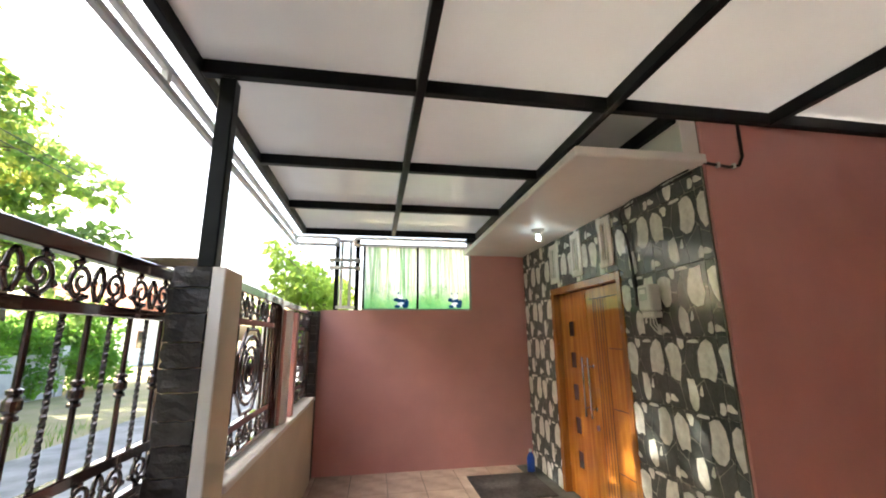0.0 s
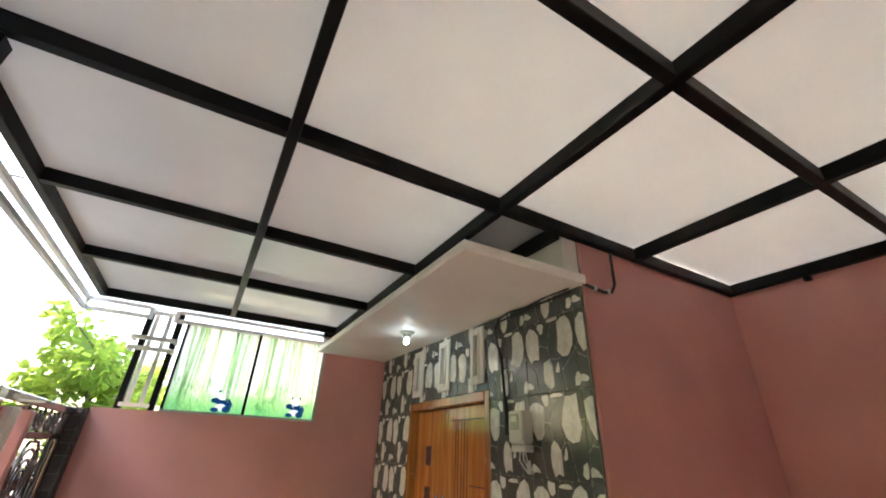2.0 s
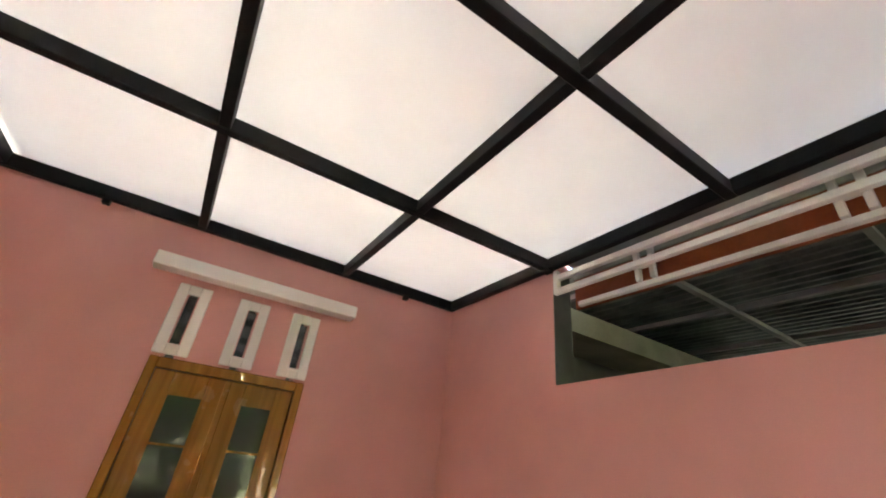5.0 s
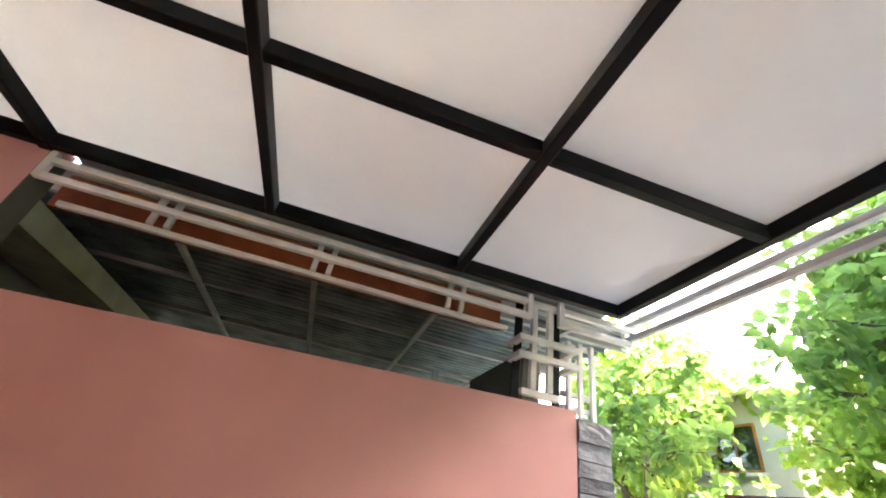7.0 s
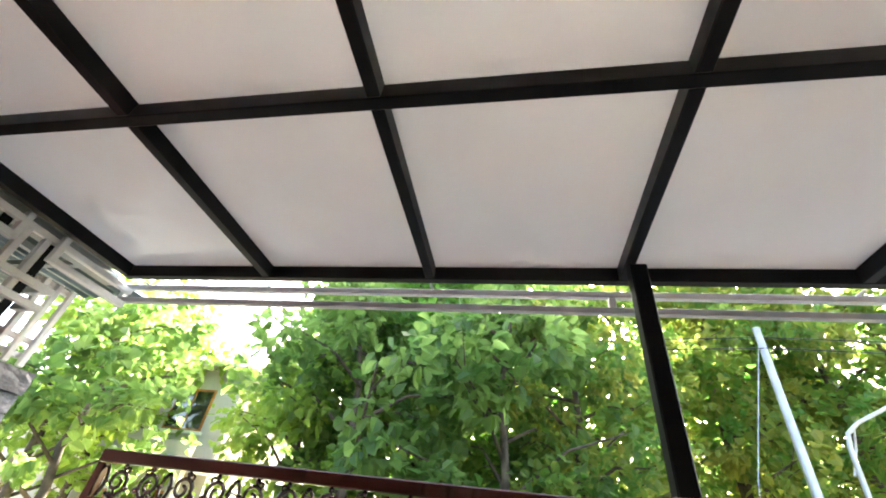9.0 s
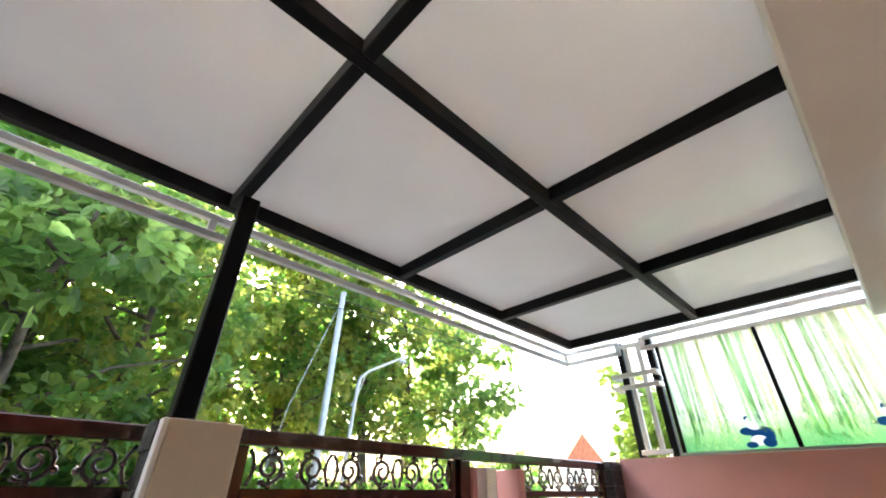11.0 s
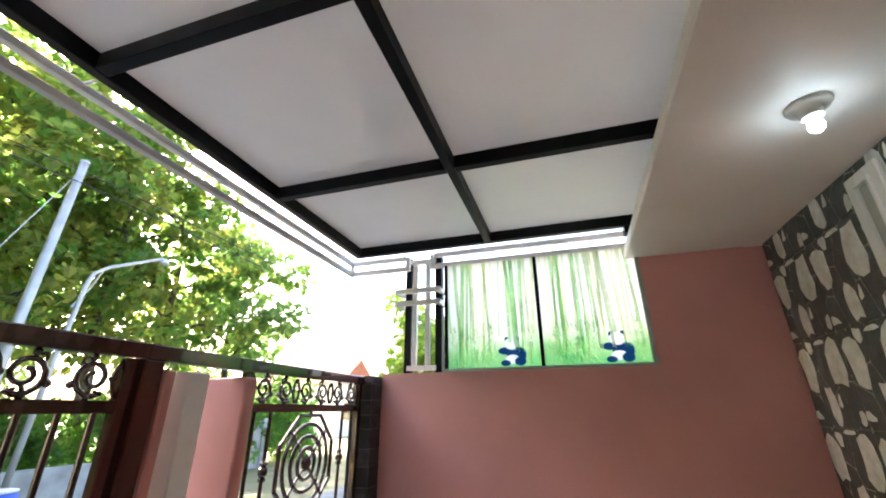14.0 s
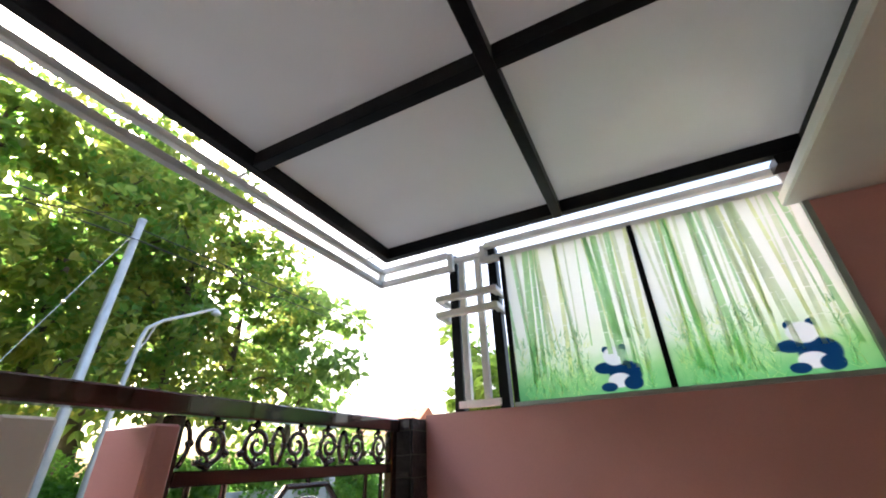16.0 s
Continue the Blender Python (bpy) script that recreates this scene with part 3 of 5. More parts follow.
# ---- back door ----
bd = thing("back_door", "golden varnished double door with glass panes, closed", "door")
GX = BACK + 0.025
part("frame", boxes((BACK - 0.015, BACK + 0.1, DY0 + 0.001, DY0 + 0.05, 0, DZ - 0.001), (BACK - 0.015, BACK + 0.1, DY1 - 0.05, DY1 - 0.001, 0, DZ - 0.001),
                    (BACK - 0.015, BACK + 0.1, DY0 + 0.05, DY1 - 0.05, DZ - 0.06, DZ - 0.001), bevel=0.005), DOORW2, bd)
mid = (DY0 + DY1) / 2
for y0, y1 in ((DY0 + 0.052, mid - 0.002), (mid + 0.002, DY1 - 0.052)):
    a, c = y0 + 0.105, y1 - 0.105
    leaf = part("leaf", boxes((GX, GX + 0.035, y0, a, 0.01, DZ - 0.063), (GX, GX + 0.035, c, y1, 0.01, DZ - 0.063), (GX, GX + 0.035, a, c, 1.845, DZ - 0.063),
                              (GX, GX + 0.035, a, c, 0.01, 0.9), bevel=0.004), DOORW2, bd)
    part("pane", boxes((GX + 0.012, GX + 0.018, a + 0.001, c - 0.001, 0.902, 1.843)), DOORG, leaf, "dark reflecting glass pane")
    part("bead", boxes((GX - 0.008, GX, a - 0.008, a + 0.006, 0.89, 1.855), (GX - 0.008, GX, c - 0.006, c + 0.008, 0.89, 1.855),
                       (GX - 0.008, GX, a + 0.006, c - 0.006, 1.84, 1.855), (GX - 0.008, GX, a + 0.006, c - 0.006, 0.89, 0.905)), DOORW2, leaf)
    part("glazing_bar", boxes((GX + 0.002, GX + 0.028, a, c, 1.58, 1.592)), DOORW2, leaf)
part("stop_strip", boxes((GX - 0.014, GX - 0.001, mid - 0.018, mid + 0.018, 0.01, DZ - 0.065), bevel=0.003), DOORW2, bd)
ledge = tagged(obj("door_hood", boxes((BACK - 0.12, BACK - 0.001, -2.19, -0.885, 2.53, 2.618), bevel=0.006), WHITE), "white plaster hood ledge over the back door", "hood")

# ---- meter, cables, lamp ----
METERG = mat("pale_meter_glass", (0.42, 0.45, 0.43), 0.08, var=0.06, scale=25, bump=0, coat=1.0)
meter = thing("electricity_meter", "pale grey electricity meter box with cables on the tiled wall", "meter")
mx = TILEX - 0.006
part("case", boxes((mx - 0.085, mx, 0.455, 0.60, 1.70, 1.885), bevel=0.012), PLASTIC, meter)
part("window", boxes((mx - 0.09, mx - 0.0855, 0.485, 0.575, 1.775, 1.865), bevel=0.002), METERG, meter, "glazed dial window")
part("display", boxes((mx - 0.092, mx - 0.0905, 0.50, 0.56, 1.82, 1.85)), PLASTIC, meter)
part("terminal_cover", boxes((mx - 0.07, mx, 0.46, 0.595, 1.655, 1.697), bevel=0.006), PLASTIC, meter)
bm = bmesh.new()
for k in (-0.02, 0.0, 0.025):
    tube(bm, [(mx - 0.03, 0.53 + k, 1.66), (mx - 0.03, 0.525 + 1.6 * k, 1.61), (mx - 0.02, 0.50 + 1.5 * k, 1.57), (mx - 0.006, 0.49 + k, 1.54)], 0.0045, 6)
part("wire_tail", bm, PLASTIC, meter, "pale loose wire ends")
cable = thing("service_cable", "black service cable clipped along the ledge to the meter", "cable")
bm = bmesh.new()
tube(bm, [(TILEX - 0.016, 0.03, 2.556), (TILEX - 0.018, 0.3, 2.562), (TILEX - 0.016, 0.6, 2.558), (TILEX - 0.016, 0.78, 2.552), (TILEX - 0.016, 0.83, 2.53), (TILEX - 0.016, 0.80, 2.40),
          (TILEX - 0.016, 0.745, 2.28), (TILEX - 0.016, 0.72, 2.0), (TILEX - 0.02, 0.70, 1.9)], 0.0075, 8)
part("cable_run", bm, CABLE, cable, "", True)
bm = bmesh.new()
tube(bm, [(TILEX - 0.03, 0.03, 2.575), (TILEX - 0.03, 0.22, 2.585), (TILEX - 0.03, 0.42, 2.57), (TILEX - 0.03, 0.62, 2.586), (TILEX - 0.03, 0.76, 2.565), (TILEX - 0.028, 0.80, 2.50), (TILEX - 0.028, 0.775, 2.38),
          (TILEX - 0.028, 0.74, 2.26), (TILEX - 0.03, 0.71, 2.0)], 0.006, 8)
part("cable_run", bm, CABLE, cable, "", True)
bm = bmesh.new()
tube(bm, [(TILEX - 0.02, 0.725, 2.02), (TILEX - 0.024, 0.70, 1.9), (TILEX - 0.03, 0.69, 1.78)], 0.017, 8, 0.02)
part("cable_sleeve", bm, CABLE, cable, "thick black sleeve", True)
bm = bmesh.new()
tube(bm, [(TILEX - 0.008, SIDE - 0.082, 2.585), (2.95, SIDE - 0.082, 2.575), (3.05, SIDE - 0.082, 2.565), (3.12, SIDE - 0.082, 2.58), (3.155, SIDE - 0.082, 2.64), (3.16, SIDE - 0.082, 2.858)], 0.0095, 8)
part("cable_run", bm, CABLE, cable, "", True)
for x in (2.97, 3.08):
    part("clip", boxes((x - 0.008, x + 0.008, SIDE - 0.098, SIDE - 0.072, 2.556, 2.588), bevel=0.003), PLASTIC, cable, "white cable clip")

lamp = thing("ceiling_lamp", "white ceiling lamp holder with a lit round bulb", "lamp")
LX, LY = 2.50, 1.712
bm = bmesh.new()
lathe(bm, (LX, LY, ZSLAB), [(0.03, -0.055), (0.034, -0.05), (0.036, -0.024), (0.06, -0.018), (0.066, -0.008), (0.066, -0.001)], 24)
part("holder", bm, PLASTIC, lamp, "", True)
GLOW = bpy.data.materials.new("lit_bulb")
GLOW.use_nodes = True
gb = GLOW.node_tree.nodes["Principled BSDF"]
gb.inputs["Emission Color"].default_value, gb.inputs["Emission Strength"].default_value = (0.74, 0.91, 1.0, 1), 6.0
bm = bmesh.new()
lathe(bm, (LX, LY, ZSLAB - 0.125), [(0.004, 0.014), (0.013, 0.017), (0.021, 0.026), (0.023, 0.037), (0.021, 0.05), (0.017, 0.06), (0.015, 0.072)], 20)
part("bulb", bm, GLOW, lamp, "glowing white bulb", True)

for o in list(scene.objects):
    if o.parent is None and (o in (fd, meter, cable, lamp) or (o.name.startswith("slot_vent") and o.children[0].data.vertices[0].co.x < 3.5)):
        o.matrix_world = Matrix.Translation((0, 0.05, 0.025) if o is meter else (0, 0.05, -0.004) if o is cable else (0, 0, 0.012 if o is lamp else 0)) @ HOUSE

# ---- by the far corner: bottle and mat ----
MATM = mat("dark_rubber_mat", (0.05, 0.045, 0.045), 0.8, var=0.2, scale=30, fine=150, bump=0.3)
tagged(obj("door_mat", boxes((2.0, 2.78, 2.2, 2.93, 0.001, 0.012), bevel=0.004), MATM), "dark rubber mat on the floor by the front door", "mat")
BLUE = mat("blue_plastic", (0.02, 0.08, 0.45), 0.3, var=0.1)
bot = thing("bottle", "blue plastic bottle standing against the tiled wall", "bottle")
bm = bmesh.new()
lathe(bm, (2.80, 2.98, 0.0), [(0.042, 0.001), (0.046, 0.01), (0.046, 0.15), (0.03, 0.19), (0.016, 0.205), (0.016, 0.215)], 16)
part("body", bm, BLUE, bot, "", True)
bm = bmesh.new()
lathe(bm, (2.80, 2.98, 0.0), [(0.018, 0.2155), (0.018, 0.24), (0.014, 0.245)], 14)
part("cap", bm, PLASTIC, bot, "", True)


# ---- street fence ----
def spiral(bm, y, z, r, turn, flip, x, rad=0.008, start=0.0):
    pts = []
    for k in range(22):
        a = start + turn * 2 * math.pi * k / 21
        q = r * (1 - 0.78 * k / 21)
        pts.append((x, y + flip * q * math.cos(a), z + q * math.sin(a)))
    tube(bm, pts, rad, 6, rad * 0.8)


def scroll_motif(x, r, h):
    """One cast scroll: two volutes back to back, a stem and a bud."""
    bm = bmesh.new()
    spiral(bm, 0, 0, r, 1.6, 1, x, 0.009, -2.2)
    spiral(bm, -r * 0.2, -h * 0.36, r * 0.36, 1.1, -1, x, 0.006, 1.2)
    spiral(bm, r * 0.5, h * 0.38, r * 0.34, 1.1, 1, x, 0.006, 2.4)
    tube(bm, [(x, -r * 1.35, -h * 0.46), (x, -r * 1.1, -h * 0.2), (x, -r * 1.0, 0), (x, -r * 1.15, h * 0.25), (x, -r * 1.45, h * 0.44)], 0.008, 6)
    for u, w in ((-1.02, 0.0), (0.1, -0.49), (0.2, 0.49), (1.0, -0.2)):
        lathe(bm, (x, r * u, h * w * 0.93), [(0.003, -0.013), (0.012, -0.005), (0.012, 0.005), (0.003, 0.013)], 8)
    me = bpy.data.meshes.new("scroll")
    bmesh.ops.recalc_face_normals(bm, faces=bm.faces)
    bm.to_mesh(me)
    bm.free()
    me.materials.append(IRON)
    for p in me.polygons:
        p.use_smooth = True
    return me


SCROLL = scroll_motif(0.0, 0.06, 0.135)


def bar_mesh(h, twisted, knuckle):
    bm = bmesh.new()
    if twisted:
        rings = []
        m = int(h / 0.008)
        for i in range(m + 1):
            a = i * 0.6
            rings.append([bm.verts.new((0.0095 * math.cos(a + j * math.pi / 2), 0.0095 * math.sin(a + j * math.pi / 2), h * i / m)) for j in range(4)])
        for p, q in zip(rings, rings[1:]):
            for j in range(4):
                bm.faces.new((p[j], p[(j + 1) % 4], q[(j + 1) % 4], q[j]))
    else:
        tube(bm, [(0, 0, 0), (0, 0, h)], 0.0095, 10)
    if knuckle:
        z = h * knuckle
        lathe(bm, (0, 0, z), [(0.0096, -0.045), (0.019, -0.04), (0.019, -0.03), (0.012, -0.024), (0.022, -0.012), (0.022, 0.012), (0.012, 0.024), (0.019, 0.03), (0.019, 0.04), (0.0096, 0.045)], 12)
    me = bpy.data.meshes.new("bar")
    bmesh.ops.recalc_face_normals(bm, faces=bm.faces)
    bm.to_mesh(me)
    bm.free()
    me.materials.append(IRON)
    return me


def fence_panel(name, label, x, y0, y1, z0, ztop, low, medallion, n_bars, group):
    """A framed panel: scroll band, mid rail, upright bars, lower rail and scroll band."""
    t = thing(name, label, "fence", group)
    zs, zm = ztop - 0.055, ztop - 0.215
    part("stile", boxes((x - 0.02, x + 0.02, y0, y0 + 0.045, z0, zs), bevel=0.004), BROWN, t)
    part("stile", boxes((x - 0.02, x + 0.02, y1 - 0.045, y1, z0, zs), bevel=0.004), BROWN, t)
    part("mid_rail", boxes((x - 0.018, x + 0.018, y0 + 0.045, y1 - 0.045, zm - 0.02, zm + 0.02), bevel=0.004), BROWN, t)
    part("low_rail", boxes((x - 0.018, x + 0.018, y0 + 0.045, y1 - 0.045, low - 0.02, low + 0.02), bevel=0.004), BROWN, t)
    part("bottom_rail", boxes((x - 0.018, x + 0.018, y0 + 0.045, y1 - 0.045, z0, z0 + 0.03), bevel=0.004), BROWN, t)
    inner = y1 - y0 - 0.09
    k = max(2, int(round(inner / 0.175)))
    for i in range(k):
        y = y0 + 0.045 + inner * (i + 0.55) / k
        f = 1 if i % 2 == 0 else -1
        share("scroll", SCROLL, t, x, y, (zs + zm + 0.02) / 2, 0, 0, 0, (1, f, 1))
        share("scroll", SCROLL, t, x, y, (z0 + 0.03 + low - 0.02) / 2, 0, 0, 0, (1, -f, (low - z0 - 0.05) / 0.14))
    h = zm - low - 0.04
    plain, twist, knuck = bar_mesh(h, False, 0), bar_mesh(h, True, 0), bar_mesh(h, False, 0.5)
    yc, zc = (y0 + y1) / 2, (zm + low) / 2
    for i in range(n_bars):
        y = y0 + 0.045 + inner * (i + 0.5) / n_bars
        if medallion and abs(y - yc) < 0.24:
            continue
        share("bar", (twist if medallion is None else plain) if i % 2 == 0 else knuck, t, x, y, low + 0.02)
    if medallion:
        r = min(0.26, h / 2 - 0.02)
        pts = [(x, yc + r * 1.08 * math.cos(math.pi / 8 + k * math.pi / 4), zc + r * 1.08 * math.sin(math.pi / 8 + k * math.pi / 4)) for k in range(8)]
        for a, b in zip(pts, pts[1:] + pts[:1]):
            bm = bmesh.new()
            tube(bm, [a, b], 0.011, 6)
            part("octagon_bar", bm, IRON, t)
        for q in (0.82, 0.56, 0.32):
            bm = bmesh.new()
            tube(bm, [(x, yc + r * q * math.cos(2 * math.pi * k / 36), zc + r * q * math.sin(2 * math.pi * k / 36)) for k in range(36)], 0.0105, 8, closed=True)
            part("ring", bm, IRON, t, "", True)
        bm = bmesh.new()
        lathe(bm, (x, yc, zc), [(0.005, -0.018), (0.03, -0.012), (0.042, 0.0), (0.03, 0.012), (0.005, 0.018)], 14, 'X')
        for k in range(4):
            a = math.pi / 4 + k * math.pi / 2
            tube(bm, [(x, yc + 0.03 * math.cos(a), zc + 0.03 * math.sin(a)), (x, yc + r * 1.02 * math.cos(a), zc + r * 1.02 * math.sin(a))], 0.008, 6)
            for q in (0.56, 0.82):
                lathe(bm, (x, yc + r * q * math.cos(a), zc + r * q * math.sin(a)), [(0.004, -0.017), (0.016, -0.01), (0.016, 0.01), (0.004, 0.017)], 8, 'X')
        part("boss", bm, IRON, t, "cast leaf boss and spokes")
        for s in (1, -1):
            tz = zc + s * r * 1.0
            bm = bmesh.new()
            tube(bm, [(x, yc, tz), (x, yc, zm - 0.02 if s > 0 else low + 0.02)], 0.009, 8)
            part("tie", bm, IRON, t)
    return t


# low plinth wall and sill
wall("plinth_wall", boxes((0.06, 0.25, 0.202, 3.115, -0.2, 0.86)), CREAM, "cream painted low wall under the fence", "wall")
wall("plinth_sill", boxes((0.045, 0.265, 0.202, 3.115, 0.862, 0.90), bevel=0.006), WHITE, "white painted sill of the low fence wall", "sill")
fence_panel("iron_fence", "dark brown wrought-iron fence panel with scrolls and ring medallion", 0.15, 0.225, 1.41, 0.905, 1.875, 1.08, True, 11, "fence panels")
fence_panel("iron_fence", "dark brown wrought-iron fence panel with scrolls and ring medallion", 0.15, 1.945, 3.10, 0.905, 1.875, 1.08, True, 9, "fence panels")
rail = thing("fence_top_rail", "glossy dark brown steel top rail along the fence", "rail")
for ya, yb in ((0.205, 1.448), (1.452, 3.10)):
    part("rail_length", boxes((0.12, 0.18, ya, yb, 1.822, 1.878), bevel=0.005), BROWN, rail)
part("joint_sleeve", boxes((0.118, 0.182, 1.43, 1.47, 1.8205, 1.8795), bevel=0.003), BROWN, rail)
part("end_plate", boxes((0.118, 0.182, 3.101, 3.107, 1.82, 1.88)), BROWN, rail)
for nm, m, y0, y1, lab in (("fence_post", WHITE, 1.572, 1.668, "pale grey masonry fence post on the sill"), ("fence_post", PINK2, 1.868, 1.938, "pink masonry fence post on the sill"),
                          ("fence_post", PINK2, 1.496, 1.536, "dusky pink masonry fence post beside the steel post")):
    tagged(obj(nm, boxes((0.01 if y0 > 1.55 else 0.07, 0.235 if y0 > 1.55 else 0.205, y0, y1, 0.902, 1.79), bevel=0.006), m), lab, "post", "fence posts")


tagged(obj("steel_post", boxes((0.105, 0.195, 1.412, 1.49, 0.902, 1.82), bevel=0.005), BROWN), "dark brown square steel fence post on the sill", "post", "fence posts")


def stone_pier(name, label, x0, x1, y0, y1, z0, z1, material, core, faces, lift=0.02, row=0.105, seed=3):
    """Pier with rough stacked stone strips on the named faces."""
    rnd = random.Random(seed)
    t = thing(name, label, "pier")
    part("core", boxes((x0, x1, y0, y1, z0, z1), bevel=0.004), core, t)
    z = z0
    while z < z1 - 0.01:
        h = min(row * rnd.uniform(0.8, 1.2), z1 - z)
        if z1 - z - h < 0.04:
            h = z1 - z
        for f in faces:
            k = lift * rnd.uniform(0.6, 1.25)
            e = 0.004
            r = {'-y': (x0 + e, x1 - (0.055 if '+x' not in faces else 0) - e, y0 - k, y0 - 0.001), '+x': (x1 + 0.001, x1 + k, y0 - (0.5 * lift if '-y' in faces else 0), y1 - e),
                 '+y': (x0 + e, x1 - e, y1 + 0.001, y1 + k), '-x': (x0 - k, x0 - 0.001, y0 + e, y1 - e)}[f]
            bm = bmesh.new()
            box(bm, *r, z + 0.003, z + h - 0.003)
            bmesh.ops.subdivide_edges(bm, edges=bm.edges[:], cuts=3, use_grid_fill=True)
            for v in bm.verts:
                n = noise.noise(Vector((v.co.x * 23 + seed, v.co.y * 23, v.co.z * 31)))
                v.co += Vector((n * 0.009 * (f[1] == 'x'), n * 0.009 * (f[1] == 'y'), n * 0.005))
            part("stone", bm, material, t)
        z += h
    return t


stone_pier("gate_pillar", "gate pillar with dark stacked-stone face and cream plaster side", 0.045, 0.25, -0.04, 0.20, -0.2, 1.88, DSTONE, CREAM, ('-y', '-x'))
# skylight on the bare pillar edge, put in as a white band
part("edge_band", boxes((0.197, 0.2515, -0.058, -0.041, -0.2, 1.879), bevel=0.003), WHITE, bpy.data.objects["gate_pillar"], "white band for skylight on the unclad pillar edge")
stone_pier("far_pier", "black stacked-stone corner pier beside the pink wall", 0.08, 0.235, 3.13, 3.40, -0.2, 1.885, DSTONE, GREYP, ('-y', '+x'), 0.014, 0.11, 9)
stone_pier("near_pier", "grey split-stone pier at the end of the pink wall", 0.11, 0.327, NEAR - 0.16, NEAR - 0.02, -0.2, 2.175, GSTONE, GREYP, ('+y',), 0.03, 0.075, 5)

# ---- sliding gate ----
GX0, GY0, GY1 = -0.035, -2.56, 0.16
gate = fence_panel("sliding_gate", "dark brown wrought-iron sliding gate with twisted bars, closed", GX0, GY0, GY1, 0.95, 1.822 + 0.055, 1.12, None, 22, "")
part("top_rail", boxes((GX0 - 0.025, GX0 + 0.025, GY0, GY1, 1.824, 1.88), bevel=0.005), BROWN, gate)
part("lower_sheet", boxes((GX0 - 0.004, GX0 + 0.004, GY0, GY1, 0.02, 0.948)), BROWN, gate)
part("bottom_beam", boxes((GX0 - 0.025, GX0 + 0.025, GY0, GY1, -0.12, 0.018), bevel=0.004), BROWN, gate)
tagged(obj("gate_guide_rail", boxes((-0.185, 0.118, 0.0, 0.06, 1.884, 1.93), bevel=0.004), BROWN), "brown steel gate guide on top of the pillar", "rail")


# ---- white trellis round the canopy edge ----
def bars(parent, name, rows, material=TRELLIS):
    for r in rows:
        part(name, boxes(r, bevel=0.003), material, parent)


Q = 0.036
# white steel paint greyed for the shadowed undersides of the street rails
SHADEDW = mat("shaded_white_steel_paint", (0.50, 0.51, 0.52), 0.4, var=0.06, scale=8, fine=120, bump=0.05)
tr = thing("street_trellis", "two white steel rails along the street edge of the canopy", "trellis", "trellis rails")
bars(tr, "rail", [(-0.13, -0.13 + Q, -3.2, 3.33, z, z + Q) for z in (2.838, 2.742)], SHADEDW)
bars(tr, "stub", [(-0.13 + Q, -0.03, y - 0.007, y + 0.007, 2.862, 2.873) for y in (-3.0, -2.1, -1.05, 1.08, 2.12, 3.1)], SHADEDW)
bars(tr, "upright", [(-0.13, -0.13 + Q, y - Q / 2, y + Q / 2, 2.7785, 2.8375) for y in (-3.18, -0.06, 3.31)])


def end_trellis(name, y, s, x_end, drop, high=2.80, low=2.68):
    """Rails and the little lattice that hang between the canopy and a boundary wall."""
    t = thing(name, "white steel lattice between canopy and boundary wall", "trellis", "end trellises")
    y0, y1 = y - Q / 2, y + Q / 2
    bars(t, "rail", [(-0.094, 0.40, y0, y1, z, z + Q) for z in (high, low)])
    bars(t, "upright", [(0.40, 0.40 + Q, y0, y1, low, 2.86)])
    bars(t, "rail", [(0.62 + Q, x_end, y0, y1, z, z + Q) for z in (high, low)])
    bars(t, "upright", [(0.62, 0.62 + Q, y0, y1, low, 2.86)])
    bars(t, "slat", [(x, x + Q, y0 + s * 0.03, y1 + s * 0.03, drop + 0.06, 2.80) for x in (0.46, 0.57)])
    bars(t, "slat", [(0.42, 0.66, y0 + s * 0.03, y1 + s * 0.03, z, z + Q) for z in (2.801, drop + 0.022)])
    bars(t, "collar", [(0.33, 0.72, y0 - s * 0.045 - 0.0, y1 - s * 0.045, z, z + Q) for z in (2.53, 2.43)])
    bars(t, "collar", [(x, x + Q, min(y - s * 0.027, y + s * 0.1), max(y - s * 0.027, y + s * 0.1), z, z + Q) for x in (0.33, 0.684) for z in (2.53, 2.43)])
    bars(t, "post", [(x, x + 0.055, y0 + s * 0.045, y1 + s * 0.075, drop, 2.86) for x in (0.39, 0.65)], BLACK)
    return t


te = end_trellis("end_trellis", FAR + 0.05, 1, 2.15, 1.907, 2.838, 2.742)
bars(te, "upright", [(2.15, 2.15 + Q, FAR + 0.032, FAR + 0.068, 2.742, 2.875)])
tn = end_trellis("end_trellis", NEAR - 0.015, -1, 3.33, 2.222, 2.79, 2.695)
bars(tn, "upright", [(3.33, 3.33 + Q, NEAR - 0.033, NEAR + 0.003, 2.695, 2.86)])
bars(tn, "rail", [(0.74, 3.25, NEAR - 0.125, NEAR - 0.09, 2.615, 2.645)])
for x in (2.72, 1.855, 1.045):
    bars(tn, "tie", [(x + k, x + k + 0.03, NEAR - 0.1, NEAR - 0.07, 2.646, 2.84) for k in (0, 0.085)])
    bars(tn, "tie", [(x + 0.03, x + 0.085, NEAR - 0.1, NEAR - 0.075, 2.72, 2.735)])

side_lattice = thing("side_lattice", "small white steel lattice above the grey stone pier", "trellis")
bars(side_lattice, "slat", [(x, x + 0.03, NEAR - 0.12, NEAR - 0.09, 2.20, 2.66) for x in (0.13, 0.215, 0.295)])
bars(side_lattice, "cross_slat", [(0.11, 0.345, NEAR - 0.15, NEAR - 0.121, z, z + 0.03) for z in (2.24, 2.32, 2.63)])

# ---- printed glass screen ----
FILM = film_mat("green_grass_film", (0.16, 0.62, 0.24), 0.9)
nt = FILM.node_tree
